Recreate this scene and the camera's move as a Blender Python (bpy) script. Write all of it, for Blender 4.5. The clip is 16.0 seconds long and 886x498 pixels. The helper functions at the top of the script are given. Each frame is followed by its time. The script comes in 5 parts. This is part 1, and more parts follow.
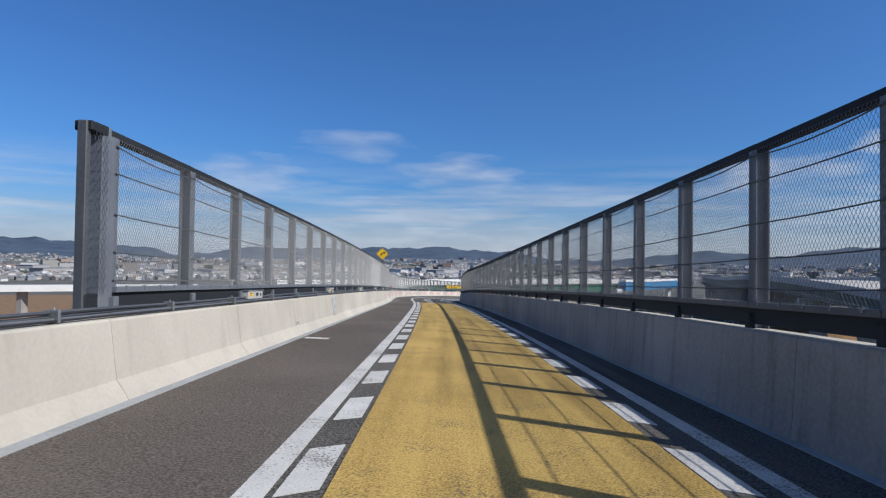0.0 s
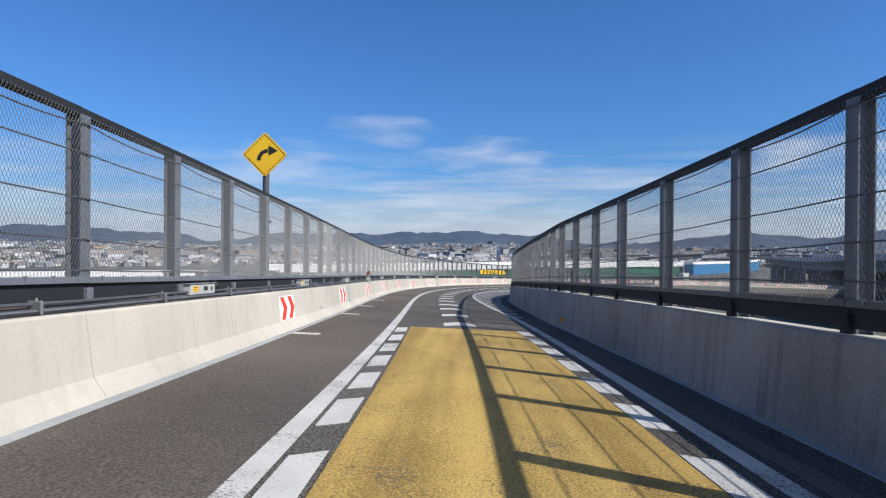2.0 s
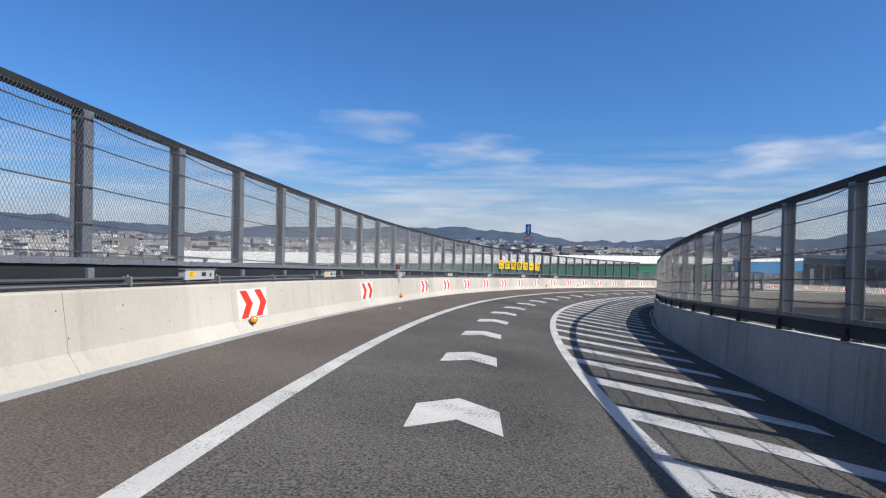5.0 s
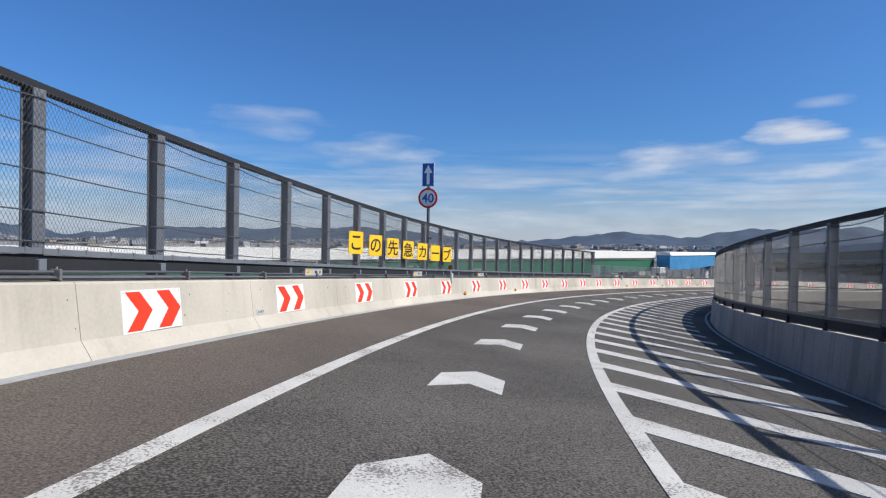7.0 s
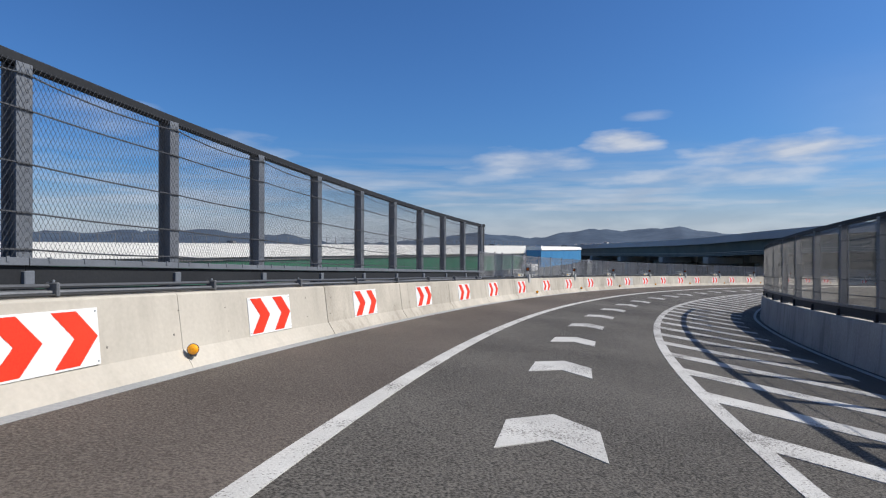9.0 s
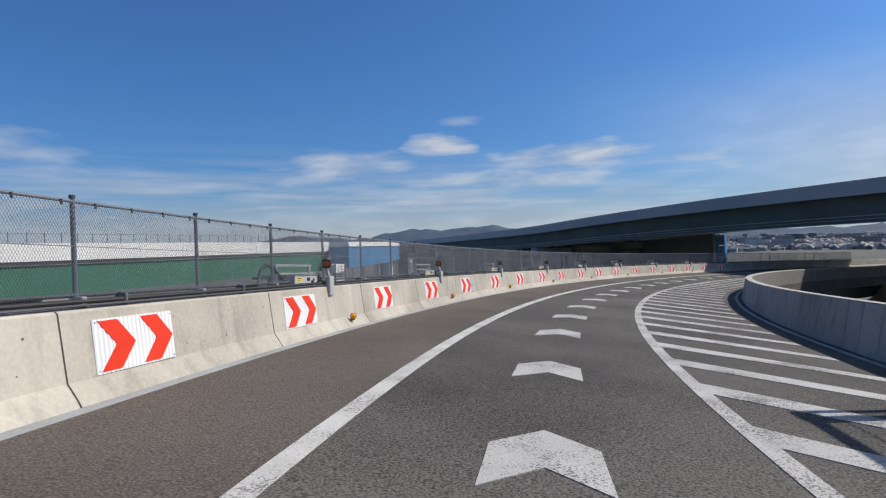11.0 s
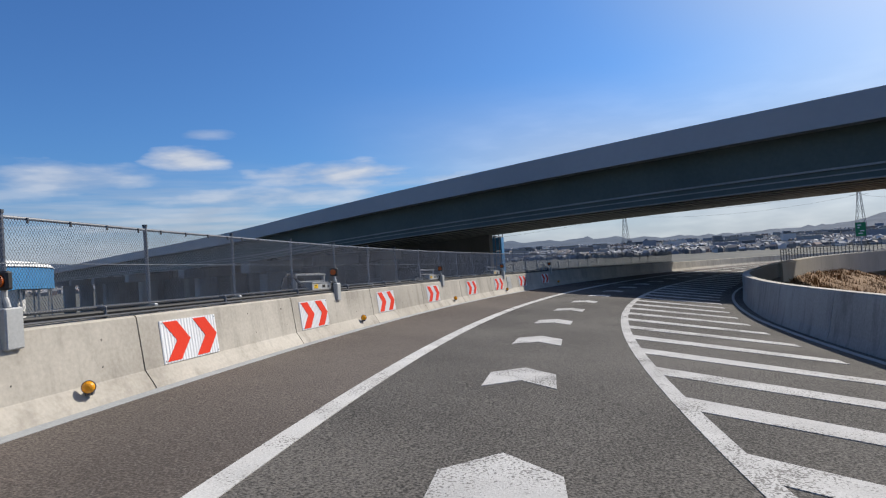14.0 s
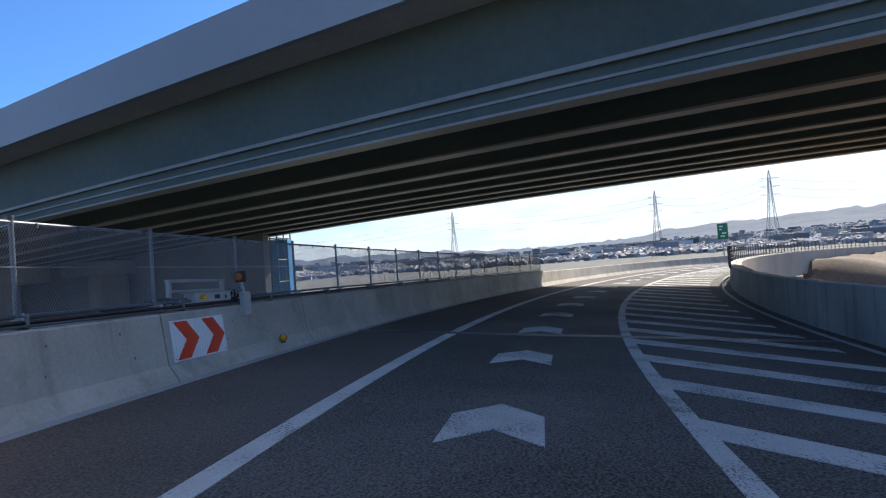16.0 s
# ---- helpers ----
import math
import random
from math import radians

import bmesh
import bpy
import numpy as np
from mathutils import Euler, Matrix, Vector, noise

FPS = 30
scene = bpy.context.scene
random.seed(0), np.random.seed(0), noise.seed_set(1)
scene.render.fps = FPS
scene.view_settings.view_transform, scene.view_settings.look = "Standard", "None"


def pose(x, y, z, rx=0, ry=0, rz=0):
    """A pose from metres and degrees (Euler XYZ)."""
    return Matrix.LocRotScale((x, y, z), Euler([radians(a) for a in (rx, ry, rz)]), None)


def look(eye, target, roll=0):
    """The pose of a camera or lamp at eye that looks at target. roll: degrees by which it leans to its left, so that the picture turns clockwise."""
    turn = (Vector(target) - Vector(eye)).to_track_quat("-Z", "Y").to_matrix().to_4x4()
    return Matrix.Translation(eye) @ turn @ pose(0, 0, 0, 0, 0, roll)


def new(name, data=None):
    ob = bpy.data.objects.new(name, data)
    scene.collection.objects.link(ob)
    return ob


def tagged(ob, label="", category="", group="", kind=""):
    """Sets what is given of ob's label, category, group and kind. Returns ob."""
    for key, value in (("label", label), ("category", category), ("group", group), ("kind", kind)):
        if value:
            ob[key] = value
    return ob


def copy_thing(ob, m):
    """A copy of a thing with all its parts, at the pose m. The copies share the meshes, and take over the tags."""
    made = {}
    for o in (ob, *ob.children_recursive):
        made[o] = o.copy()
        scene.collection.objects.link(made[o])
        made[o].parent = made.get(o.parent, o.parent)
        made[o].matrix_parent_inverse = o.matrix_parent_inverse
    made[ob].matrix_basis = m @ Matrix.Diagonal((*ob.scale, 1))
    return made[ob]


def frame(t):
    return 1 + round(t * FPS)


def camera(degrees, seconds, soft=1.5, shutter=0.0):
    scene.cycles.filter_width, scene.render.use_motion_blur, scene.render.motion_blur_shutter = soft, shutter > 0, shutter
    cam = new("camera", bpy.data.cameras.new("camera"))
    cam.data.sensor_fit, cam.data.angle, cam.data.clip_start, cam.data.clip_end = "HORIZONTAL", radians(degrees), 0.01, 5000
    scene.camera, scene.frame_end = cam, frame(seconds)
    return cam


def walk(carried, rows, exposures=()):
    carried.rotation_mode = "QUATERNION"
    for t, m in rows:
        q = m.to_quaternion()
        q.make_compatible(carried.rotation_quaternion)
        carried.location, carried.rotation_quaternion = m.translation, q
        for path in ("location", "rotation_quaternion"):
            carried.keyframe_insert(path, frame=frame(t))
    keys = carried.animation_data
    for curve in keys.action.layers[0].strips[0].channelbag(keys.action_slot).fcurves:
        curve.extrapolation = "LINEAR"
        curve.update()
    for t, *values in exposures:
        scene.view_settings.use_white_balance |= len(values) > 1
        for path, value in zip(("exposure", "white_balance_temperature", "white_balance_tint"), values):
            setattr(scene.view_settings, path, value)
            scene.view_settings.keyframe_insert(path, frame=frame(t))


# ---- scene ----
cam = camera(73.91, 16.0, soft=1.2)
# seconds, x, y, z, yaw, pitch, roll of the car's camera along the ramp
PATH = [
    (0.0, 1.239, -19.791, 2.055, -0.69, 1.28, 0.83),
    (0.5, 1.417, -11.142, 1.766, 0.05, 0.97, 0.79),
    (1.0, 1.456, -2.612, 1.447, 0.58, 0.74, 0.64),
    (1.5, 1.404, 5.863, 1.094, 1.23, 0.26, 0.52),
    (2.0, 1.291, 13.523, 0.741, 2.10, -0.26, 0.40),
    (2.5, 1.162, 20.251, 0.419, 2.60, -0.51, 0.40),
    (3.0, 0.912, 27.264, 0.107, 2.92, -0.91, 0.79),
    (3.5, 0.609, 34.074, -0.234, 3.57, -0.92, 1.03),
    (4.0, 0.370, 40.692, -0.581, 3.53, -0.83, 1.24),
    (4.5, 0.252, 47.144, -0.928, 2.64, -0.72, 1.34),
    (5.0, 0.301, 53.455, -1.273, 0.91, -0.64, 1.29),
    (5.5, 0.543, 59.647, -1.612, -1.73, -0.62, 1.12),
    (6.0, 1.308, 65.832, -1.962, -3.86, -0.59, 0.79),
    (6.5, 2.301, 71.941, -2.321, -6.07, -0.51, 1.00),
    (7.0, 3.575, 78.162, -2.671, -8.55, -0.45, 0.90),
    (7.5, 5.252, 84.557, -3.013, -11.22, -0.43, 0.58),
    (8.0, 7.156, 90.499, -3.338, -14.46, -0.31, 0.44),
    (8.5, 9.448, 96.082, -3.621, -18.17, -0.20, 0.29),
    (9.0, 12.100, 101.364, -3.891, -22.22, -0.13, 0.13),
    (9.5, 15.103, 106.329, -4.150, -26.50, -0.12, -0.14),
    (10.0, 18.448, 110.959, -4.396, -30.84, -0.15, -0.58),
    (10.5, 22.130, 115.231, -4.634, -35.12, -0.19, -1.28),
    (11.0, 26.093, 119.234, -4.869, -39.22, -0.20, -1.89),
    (11.5, 30.492, 123.035, -5.087, -43.30, -0.04, -1.92),
    (12.0, 34.980, 126.507, -5.319, -47.02, -0.01, -2.50),
    (12.5, 39.519, 129.642, -5.510, -50.46, 0.18, -2.86),
    (13.0, 44.393, 132.598, -5.729, -54.07, 0.37, -3.43),
    (13.5, 49.408, 135.215, -5.927, -57.90, 0.41, -3.74),
    (14.0, 54.818, 137.562, -6.143, -62.28, 0.50, -3.58),
    (14.5, 60.476, 139.472, -6.343, -66.37, 0.42, -4.13),
    (15.0, 66.412, 141.041, -6.573, -70.39, 0.56, -4.20),
    (15.5, 72.367, 142.168, -6.768, -74.53, 0.77, -3.79),
    (16.0, 78.601, 142.900, -6.981, -78.50, 0.79, -4.11),
]
walk(cam, [(t, pose(x, y, z, 0, 0, yaw) @ pose(0, 0, 0, 90 + pitch) @ pose(0, 0, 0, 0, 0, roll))
           for t, x, y, z, yaw, pitch, roll in PATH],
     exposures=[(0.0, -0.15, 6200, 10), (0.5, -0.05, 6220, 10), (2.5, 0.12, 6350, 10), (5.5, 0.08, 6380, 10), (8.0, -0.05, 6420, 10), (10.5, -0.2, 6500, 10), (13.0, -0.14, 6500, 10), (14.0, -0.06, 6580, 10), (14.5, -0.08, 6600, 10), (15.0, 0.03, 6600, 10), (15.5, 0.25, 6700, 10), (16.0, 0.8, 6700, 10)])

# ---------------------------------------------------------------- light
SUN_DIR = Vector((0.897, -0.443, 0.869)).normalized()       # towards the sun
world = bpy.data.worlds.new("sky")
scene.world = world
world.use_nodes = True
wn, wl = world.node_tree.nodes, world.node_tree.links
wn.clear()


def wnode(kind, **kw):
    n = wn.new(kind)
    for k, v in kw.items():
        setattr(n, k, v)
    return n


def wmath(op, a, b=None, clamp=False):
    n = wnode("ShaderNodeMath", operation=op, use_clamp=clamp)
    for i, v in enumerate((a, b)):
        if v is None:
            continue
        if isinstance(v, (int, float)):
            n.inputs[i].default_value = v
        else:
            wl.new(v, n.inputs[i])
    return n.outputs[0]


sky = wnode("ShaderNodeTexSky", sky_type="NISHITA", sun_disc=False, sun_elevation=radians(41),
            sun_rotation=math.atan2(SUN_DIR.x, SUN_DIR.y), altitude=50, air_density=1.0, dust_density=1.2, ozone_density=2.5)
tc = wnode("ShaderNodeTexCoord")
sep = wnode("ShaderNodeSeparateXYZ")
wl.new(tc.outputs["Generated"], sep.inputs[0])
azimuth = wmath("ARCTAN2", sep.outputs[0], sep.outputs[1])
height = wmath("ARCSINE", sep.outputs[2])
puff = wnode("ShaderNodeTexNoise", noise_dimensions="3D")
puff.inputs["Scale"].default_value, puff.inputs["Detail"].default_value = 1.0, 4.5
stretch = wnode("ShaderNodeMapping")
stretch.inputs["Scale"].default_value = (11, 11, 46)
wl.new(tc.outputs["Generated"], stretch.inputs[0])
wl.new(stretch.outputs[0], puff.inputs["Vector"])
bands = wnode("ShaderNodeTexNoise", noise_dimensions="3D")
bands.inputs["Scale"].default_value, bands.inputs["Detail"].default_value = 1.0, 5
stretch2 = wnode("ShaderNodeMapping")
stretch2.inputs["Scale"].default_value = (4.5, 4.5, 60)
wl.new(tc.outputs["Generated"], stretch2.inputs[0])
wl.new(stretch2.outputs[0], bands.inputs["Vector"])
# fair-weather clouds: azimuth and height of each, half width, half height, density (degrees)
CLOUDS = [(-8.2, 10.9, 6.0, 1.5, 0.30), (1.9, 8.6, 6.0, 1.9, 0.42), (-17.8, 7.6, 6.5, 2.2, 0.40), (4.5, 7.0, 6.0, 0.9, 0.40),
          (30.5, 8.0, 7.0, 1.5, 0.6), (39.3, 9.8, 3.6, 1.2, 0.85), (52.5, 8.2, 7.5, 1.5, 0.85), (47.0, 6.3, 12.0, 1.1, 0.6),
          (63.5, 7.4, 6.0, 0.7, 0.6), (66.0, 6.5, 2.2, 0.8, 0.55), (41.0, 12.0, 2.6, 0.5, 0.3), (24.5, 6.6, 5.0, 0.8, 0.4)]
cover = None
for az, el, hw, hh, dens in CLOUDS:
    da = wmath("DIVIDE", wmath("SUBTRACT", azimuth, radians(az)), radians(hw))
    de = wmath("DIVIDE", wmath("SUBTRACT", height, radians(el)), radians(hh))
    d2 = wmath("ADD", wmath("MULTIPLY", da, da), wmath("MULTIPLY", de, de))
    core = wmath("SUBTRACT", 1.25, d2)
    ragged = wmath("ADD", core, wmath("MULTIPLY", wmath("SUBTRACT", puff.outputs["Fac"], 0.55), 3.4))
    m = wmath("MULTIPLY", wmath("MULTIPLY", ragged, 0.72, True), dens)
    cover = m if cover is None else wmath("MAXIMUM", cover, m)
low = wnode("ShaderNodeMapRange", clamp=True, interpolation_type="SMOOTHSTEP")
low.inputs["From Min"].default_value, low.inputs["From Max"].default_value = radians(10.5), radians(4)
wl.new(height, low.inputs["Value"])
streak = wnode("ShaderNodeMapRange", clamp=True)
streak.inputs["From Min"].default_value, streak.inputs["From Max"].default_value = 0.36, 0.64
wl.new(bands.outputs["Fac"], streak.inputs["Value"])
cover = wmath("MAXIMUM", cover, wmath("MULTIPLY", wmath("MULTIPLY", low.outputs[0], streak.outputs[0]), 0.62))
tint = wnode("ShaderNodeMix", data_type="RGBA", blend_type="MULTIPLY")
sun_dot = wnode("ShaderNodeVectorMath", operation="DOT_PRODUCT")
wl.new(tc.outputs["Generated"], sun_dot.inputs[0])
sun_dot.inputs[1].default_value = SUN_DIR
far = wnode("ShaderNodeMapRange", clamp=True, interpolation_type="SMOOTHSTEP")
far.inputs["From Min"].default_value, far.inputs["From Max"].default_value = 0.97, 0.75
wl.new(sun_dot.outputs["Value"], far.inputs["Value"])
deep = wnode("ShaderNodeMapRange", clamp=True, interpolation_type="SMOOTHSTEP")
deep.inputs["From Min"].default_value, deep.inputs["From Max"].default_value = radians(62), radians(30)
wl.new(height, deep.inputs["Value"])
wl.new(wmath("MULTIPLY", far.outputs[0], deep.outputs[0]), tint.inputs["Factor"])
tint.inputs["B"].default_value = (0.44, 0.80, 1.26, 1)
wl.new(sky.outputs[0], tint.inputs["A"])
haze = wnode("ShaderNodeMapRange", clamp=True, interpolation_type="SMOOTHSTEP")
haze.inputs["From Min"].default_value, haze.inputs["From Max"].default_value = radians(7.0), radians(0.5)
haze.inputs["To Max"].default_value = 0.72
wl.new(height, haze.inputs["Value"])
cover = wmath("MAXIMUM", cover, haze.outputs[0])
glare = wnode("ShaderNodeMapRange", clamp=True, interpolation_type="SMOOTHSTEP")
glare.inputs["From Min"].default_value, glare.inputs["From Max"].default_value = 0.40, 0.72
wl.new(sun_dot.outputs["Value"], glare.inputs["Value"])
low_band = wnode("ShaderNodeMapRange", clamp=True, interpolation_type="SMOOTHSTEP")
low_band.inputs["From Min"].default_value, low_band.inputs["From Max"].default_value = radians(17), radians(4)
wl.new(height, low_band.inputs["Value"])
cover = wmath("MAXIMUM", cover, wmath("MULTIPLY", wmath("MULTIPLY", glare.outputs[0], low_band.outputs[0]), 0.8))
mix = wnode("ShaderNodeMix", data_type="RGBA")
wl.new(cover, mix.inputs["Factor"])
wl.new(tint.outputs["Result"], mix.inputs["A"])
body = wnode("ShaderNodeMix", data_type="RGBA")         # grey bellies and white crowns of the clouds
wl.new(wmath("MULTIPLY", wmath("SUBTRACT", puff.outputs["Fac"], 0.42), 4.0, True), body.inputs["Factor"])
body.inputs["A"].default_value, body.inputs["B"].default_value = (5.5, 5.85, 6.6, 1), (6.9, 7.2, 7.8, 1)
wl.new(body.outputs["Result"], mix.inputs["B"])
back = wnode("ShaderNodeBackground")
back.inputs["Strength"].default_value = 0.102
wl.new(mix.outputs["Result"], back.inputs["Color"])
wl.new(back.outputs[0], wnode("ShaderNodeOutputWorld").inputs["Surface"])

sun = new("sun", bpy.data.lights.new("sun", "SUN"))
sun.data.energy, sun.data.angle, sun.data.color = 5.0, radians(0.53), (1.0, 0.94, 0.85)
sun.matrix_world = look((0, 0, 60), Vector((0, 0, 60)) - SUN_DIR)


# ---------------------------------------------------------------- materials
def surface(name, dark, light, big=0.6, fine=60.0, rough=0.8, metal=0.0, bump=0.2, streaks=0.0, island=0.0, speck=0.5, wear=None, contrast=0.2, gloss=0.5, tracks=0.0):
    """A two-scale mottled surface; streaks: dirt that runs down; island: variation from piece to piece; tracks: long streaks along y; wear: (colour, amount) of chipped patches."""
    m = bpy.data.materials.new(name)
    m.use_nodes = True
    n, l = m.node_tree.nodes, m.node_tree.links
    b = n["Principled BSDF"]
    b.inputs["Roughness"].default_value, b.inputs["Metallic"].default_value = rough, metal
    b.inputs["Specular IOR Level"].default_value = gloss
    geo = n.new("ShaderNodeNewGeometry")

    def noise_at(scale, detail=4, vector=None):
        t = n.new("ShaderNodeTexNoise")
        t.inputs["Scale"].default_value, t.inputs["Detail"].default_value = scale, detail
        l.new(vector or geo.outputs["Position"], t.inputs["Vector"])
        return t.outputs["Fac"]

    def m2(op, a, c):
        t = n.new("ShaderNodeMath")
        t.operation = op
        for i, v in enumerate((a, c)):
            if isinstance(v, (int, float)):
                t.inputs[i].default_value = v
            else:
                l.new(v, t.inputs[i])
        return t.outputs[0]

    f = noise_at(fine, 3)
    k = m2("ADD", m2("MULTIPLY", noise_at(big), 1.0 - speck), m2("MULTIPLY", f, speck))
    if streaks:
        mp = n.new("ShaderNodeMapping")
        mp.inputs["Scale"].default_value = (5, 5, 0.35)
        l.new(geo.outputs["Position"], mp.inputs[0])
        k = m2("SUBTRACT", k, m2("MULTIPLY", m2("MAXIMUM", m2("SUBTRACT", noise_at(1.0, 4, mp.outputs[0]), 0.52), 0.0), streaks))
    if tracks:
        mt = n.new("ShaderNodeMapping")
        mt.inputs["Scale"].default_value = (2.6, 0.10, 1)
        l.new(geo.outputs["Position"], mt.inputs[0])
        k = m2("ADD", k, m2("MULTIPLY", m2("SUBTRACT", noise_at(1.0, 3, mt.outputs[0]), 0.5), tracks))
    if island:
        info = n.new("ShaderNodeObjectInfo")
        k = m2("ADD", k, m2("MULTIPLY", m2("SUBTRACT", info.outputs["Random"], 0.5), island))
    r = n.new("ShaderNodeMapRange")
    r.inputs["From Min"].default_value, r.inputs["From Max"].default_value = 0.5 - contrast, 0.5 + contrast
    l.new(k, r.inputs["Value"])
    c = n.new("ShaderNodeMix")
    c.data_type = "RGBA"
    c.inputs["A"].default_value, c.inputs["B"].default_value = (*dark, 1), (*light, 1)
    l.new(r.outputs[0], c.inputs["Factor"])
    out = c.outputs["Result"]
    if wear:
        w = n.new("ShaderNodeMapRange")
        w.inputs["From Min"].default_value, w.inputs["From Max"].default_value = 0.62 - wear[1], 0.68 - wear[1]
        l.new(m2("ADD", m2("MULTIPLY", noise_at(45, 5), 0.6), m2("MULTIPLY", noise_at(1.7, 3), 0.4)), w.inputs["Value"])
        c2 = n.new("ShaderNodeMix")
        c2.data_type = "RGBA"
        l.new(w.outputs[0], c2.inputs["Factor"])
        l.new(out, c2.inputs["A"])
        c2.inputs["B"].default_value = (*wear[0], 1)
        out = c2.outputs["Result"]
    l.new(out, b.inputs["Base Color"])
    if bump:
        bp = n.new("ShaderNodeBump")
        bp.inputs["Strength"].default_value, bp.inputs["Distance"].default_value = bump, 0.01
        l.new(f, bp.inputs["Height"])
        l.new(bp.outputs[0], b.inputs["Normal"])
    return m


ASPHALT = surface("asphalt", (0.034, 0.032, 0.029), (0.158, 0.147, 0.133), 0.35, 48, 0.9, bump=0.9, speck=0.74, contrast=0.105, gloss=0.25)
SHOULDER = surface("worn_asphalt", (0.066, 0.056, 0.049), (0.162, 0.139, 0.121), 0.3, 48, 0.9, bump=0.9, speck=0.7, contrast=0.11, gloss=0.25)
PAINT = surface("road_paint", (0.42, 0.415, 0.40), (0.66, 0.655, 0.63), 1.5, 60, 0.75, bump=0.4, wear=((0.20, 0.19, 0.18), 0.07), gloss=0.3)
OLD_PAINT = surface("worn_road_paint", (0.36, 0.355, 0.344), (0.59, 0.585, 0.57), 1.5, 60, 0.8, bump=0.5, wear=((0.17, 0.165, 0.155), 0.10), gloss=0.3)
YELLOW = surface("yellow_surfacing", (0.24, 0.155, 0.034), (0.54, 0.365, 0.10), 0.5, 55, 0.85, bump=0.8, speck=0.7, contrast=0.11, wear=((0.13, 0.10, 0.055), 0.045), tracks=0.45)
CONCRETE = surface("concrete", (0.385, 0.357, 0.308), (0.55, 0.515, 0.45), 0.5, 22, 0.9, bump=0.08, streaks=0.55, speck=0.25, island=0.08)
CONCRETE_PLAIN = surface("weathered_concrete", (0.22, 0.21, 0.195), (0.42, 0.41, 0.385), 0.15, 6, 0.9, streaks=0.6, speck=0.3)
GUTTER = surface("gutter_concrete", (0.24, 0.252, 0.258), (0.40, 0.418, 0.425), 1.2, 30, 0.75, speck=0.4)
JOINT = surface("joint_filler", (0.13, 0.122, 0.108), (0.22, 0.208, 0.185), 2, 40, 0.9)
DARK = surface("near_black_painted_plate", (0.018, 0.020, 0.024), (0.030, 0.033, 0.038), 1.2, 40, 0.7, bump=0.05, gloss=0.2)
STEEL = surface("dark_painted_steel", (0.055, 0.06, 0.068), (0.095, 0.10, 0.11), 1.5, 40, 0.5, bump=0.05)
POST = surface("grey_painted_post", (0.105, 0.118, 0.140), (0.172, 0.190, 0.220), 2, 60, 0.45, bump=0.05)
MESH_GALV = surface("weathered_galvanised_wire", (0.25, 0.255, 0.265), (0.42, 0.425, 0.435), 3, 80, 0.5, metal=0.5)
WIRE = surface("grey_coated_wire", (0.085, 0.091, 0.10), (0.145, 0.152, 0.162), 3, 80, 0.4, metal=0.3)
GALV = surface("galvanised_steel", (0.30, 0.32, 0.34), (0.50, 0.52, 0.54), 3, 50, 0.45, metal=0.7, bump=0.05)
DULLGALV = surface("dull_galvanised_steel", (0.12, 0.125, 0.135), (0.23, 0.24, 0.255), 3, 50, 0.55, metal=0.4, bump=0.05)
CABINET = surface("light_grey_cabinet", (0.36, 0.37, 0.365), (0.48, 0.49, 0.485), 2, 40, 0.5, bump=0.03)
BLACK = surface("black_cable", (0.012, 0.012, 0.013), (0.03, 0.03, 0.03), 3, 60, 0.6)
SIGN_WHITE = surface("white_reflective_sheet", (0.72, 0.73, 0.74), (0.84, 0.85, 0.85), 2, 50, 0.45, bump=0.0)
SIGN_RED = surface("red_reflective_sheet", (0.66, 0.034, 0.014), (0.80, 0.055, 0.022), 2, 50, 0.5, bump=0.0, gloss=0.25)
SIGN_YELLOW = surface("yellow_reflective_sheet", (0.80, 0.46, 0.012), (0.90, 0.56, 0.02), 2, 50, 0.4, bump=0.0)
SIGN_BLUE = surface("blue_reflective_sheet", (0.010, 0.085, 0.36), (0.016, 0.12, 0.45), 2, 50, 0.4, bump=0.0)
SIGN_GREEN = surface("green_reflective_sheet", (0.008, 0.18, 0.07), (0.012, 0.24, 0.10), 2, 50, 0.4, bump=0.0)
INK = surface("black_lettering", (0.012, 0.012, 0.012), (0.022, 0.02, 0.02), 2, 50, 0.5, bump=0.0)
BEACON_LENS = surface("orange_beacon_lens", (0.34, 0.06, 0.008), (0.52, 0.11, 0.012), 6, 60, 0.25, bump=0.0)
AMBER = surface("amber_lens", (0.80, 0.30, 0.012), (0.95, 0.42, 0.02), 6, 60, 0.25, bump=0.0)
FASCIA = surface("grey_blue_steel_fascia", (0.25, 0.265, 0.295), (0.315, 0.33, 0.36), 0.12, 3, 0.5, bump=0.0, speck=0.2)
GIRDER = surface("dark_green_girder", (0.055, 0.078, 0.076), (0.095, 0.122, 0.115), 0.25, 5, 0.6, bump=0.0, speck=0.3, gloss=0.25)
# paler than the girders: light caught on the flange edges is painted in
FLANGE = surface("light_catching_flange", (0.17, 0.18, 0.178), (0.29, 0.30, 0.295), 0.25, 5, 0.5, bump=0.0, speck=0.3)
OLD_CONCRETE = surface("weathered_precast_concrete", (0.31, 0.285, 0.243), (0.555, 0.516, 0.447), 0.9, 24, 0.92, bump=0.15, streaks=0.75, speck=0.3, island=0.10)
# streaked concrete, darkened so that the inner wall's shade is in its colour
SHADE_CONCRETE = surface("shade_grey_concrete", (0.20, 0.194, 0.18), (0.405, 0.392, 0.362), 0.5, 22, 0.92, bump=0.12, streaks=1.0, speck=0.3, island=0.08)
BEIGE = surface("sunlit_beige_concrete", (0.36, 0.325, 0.268), (0.52, 0.475, 0.40), 0.3, 8, 0.92, bump=0.1, streaks=0.6, speck=0.3)
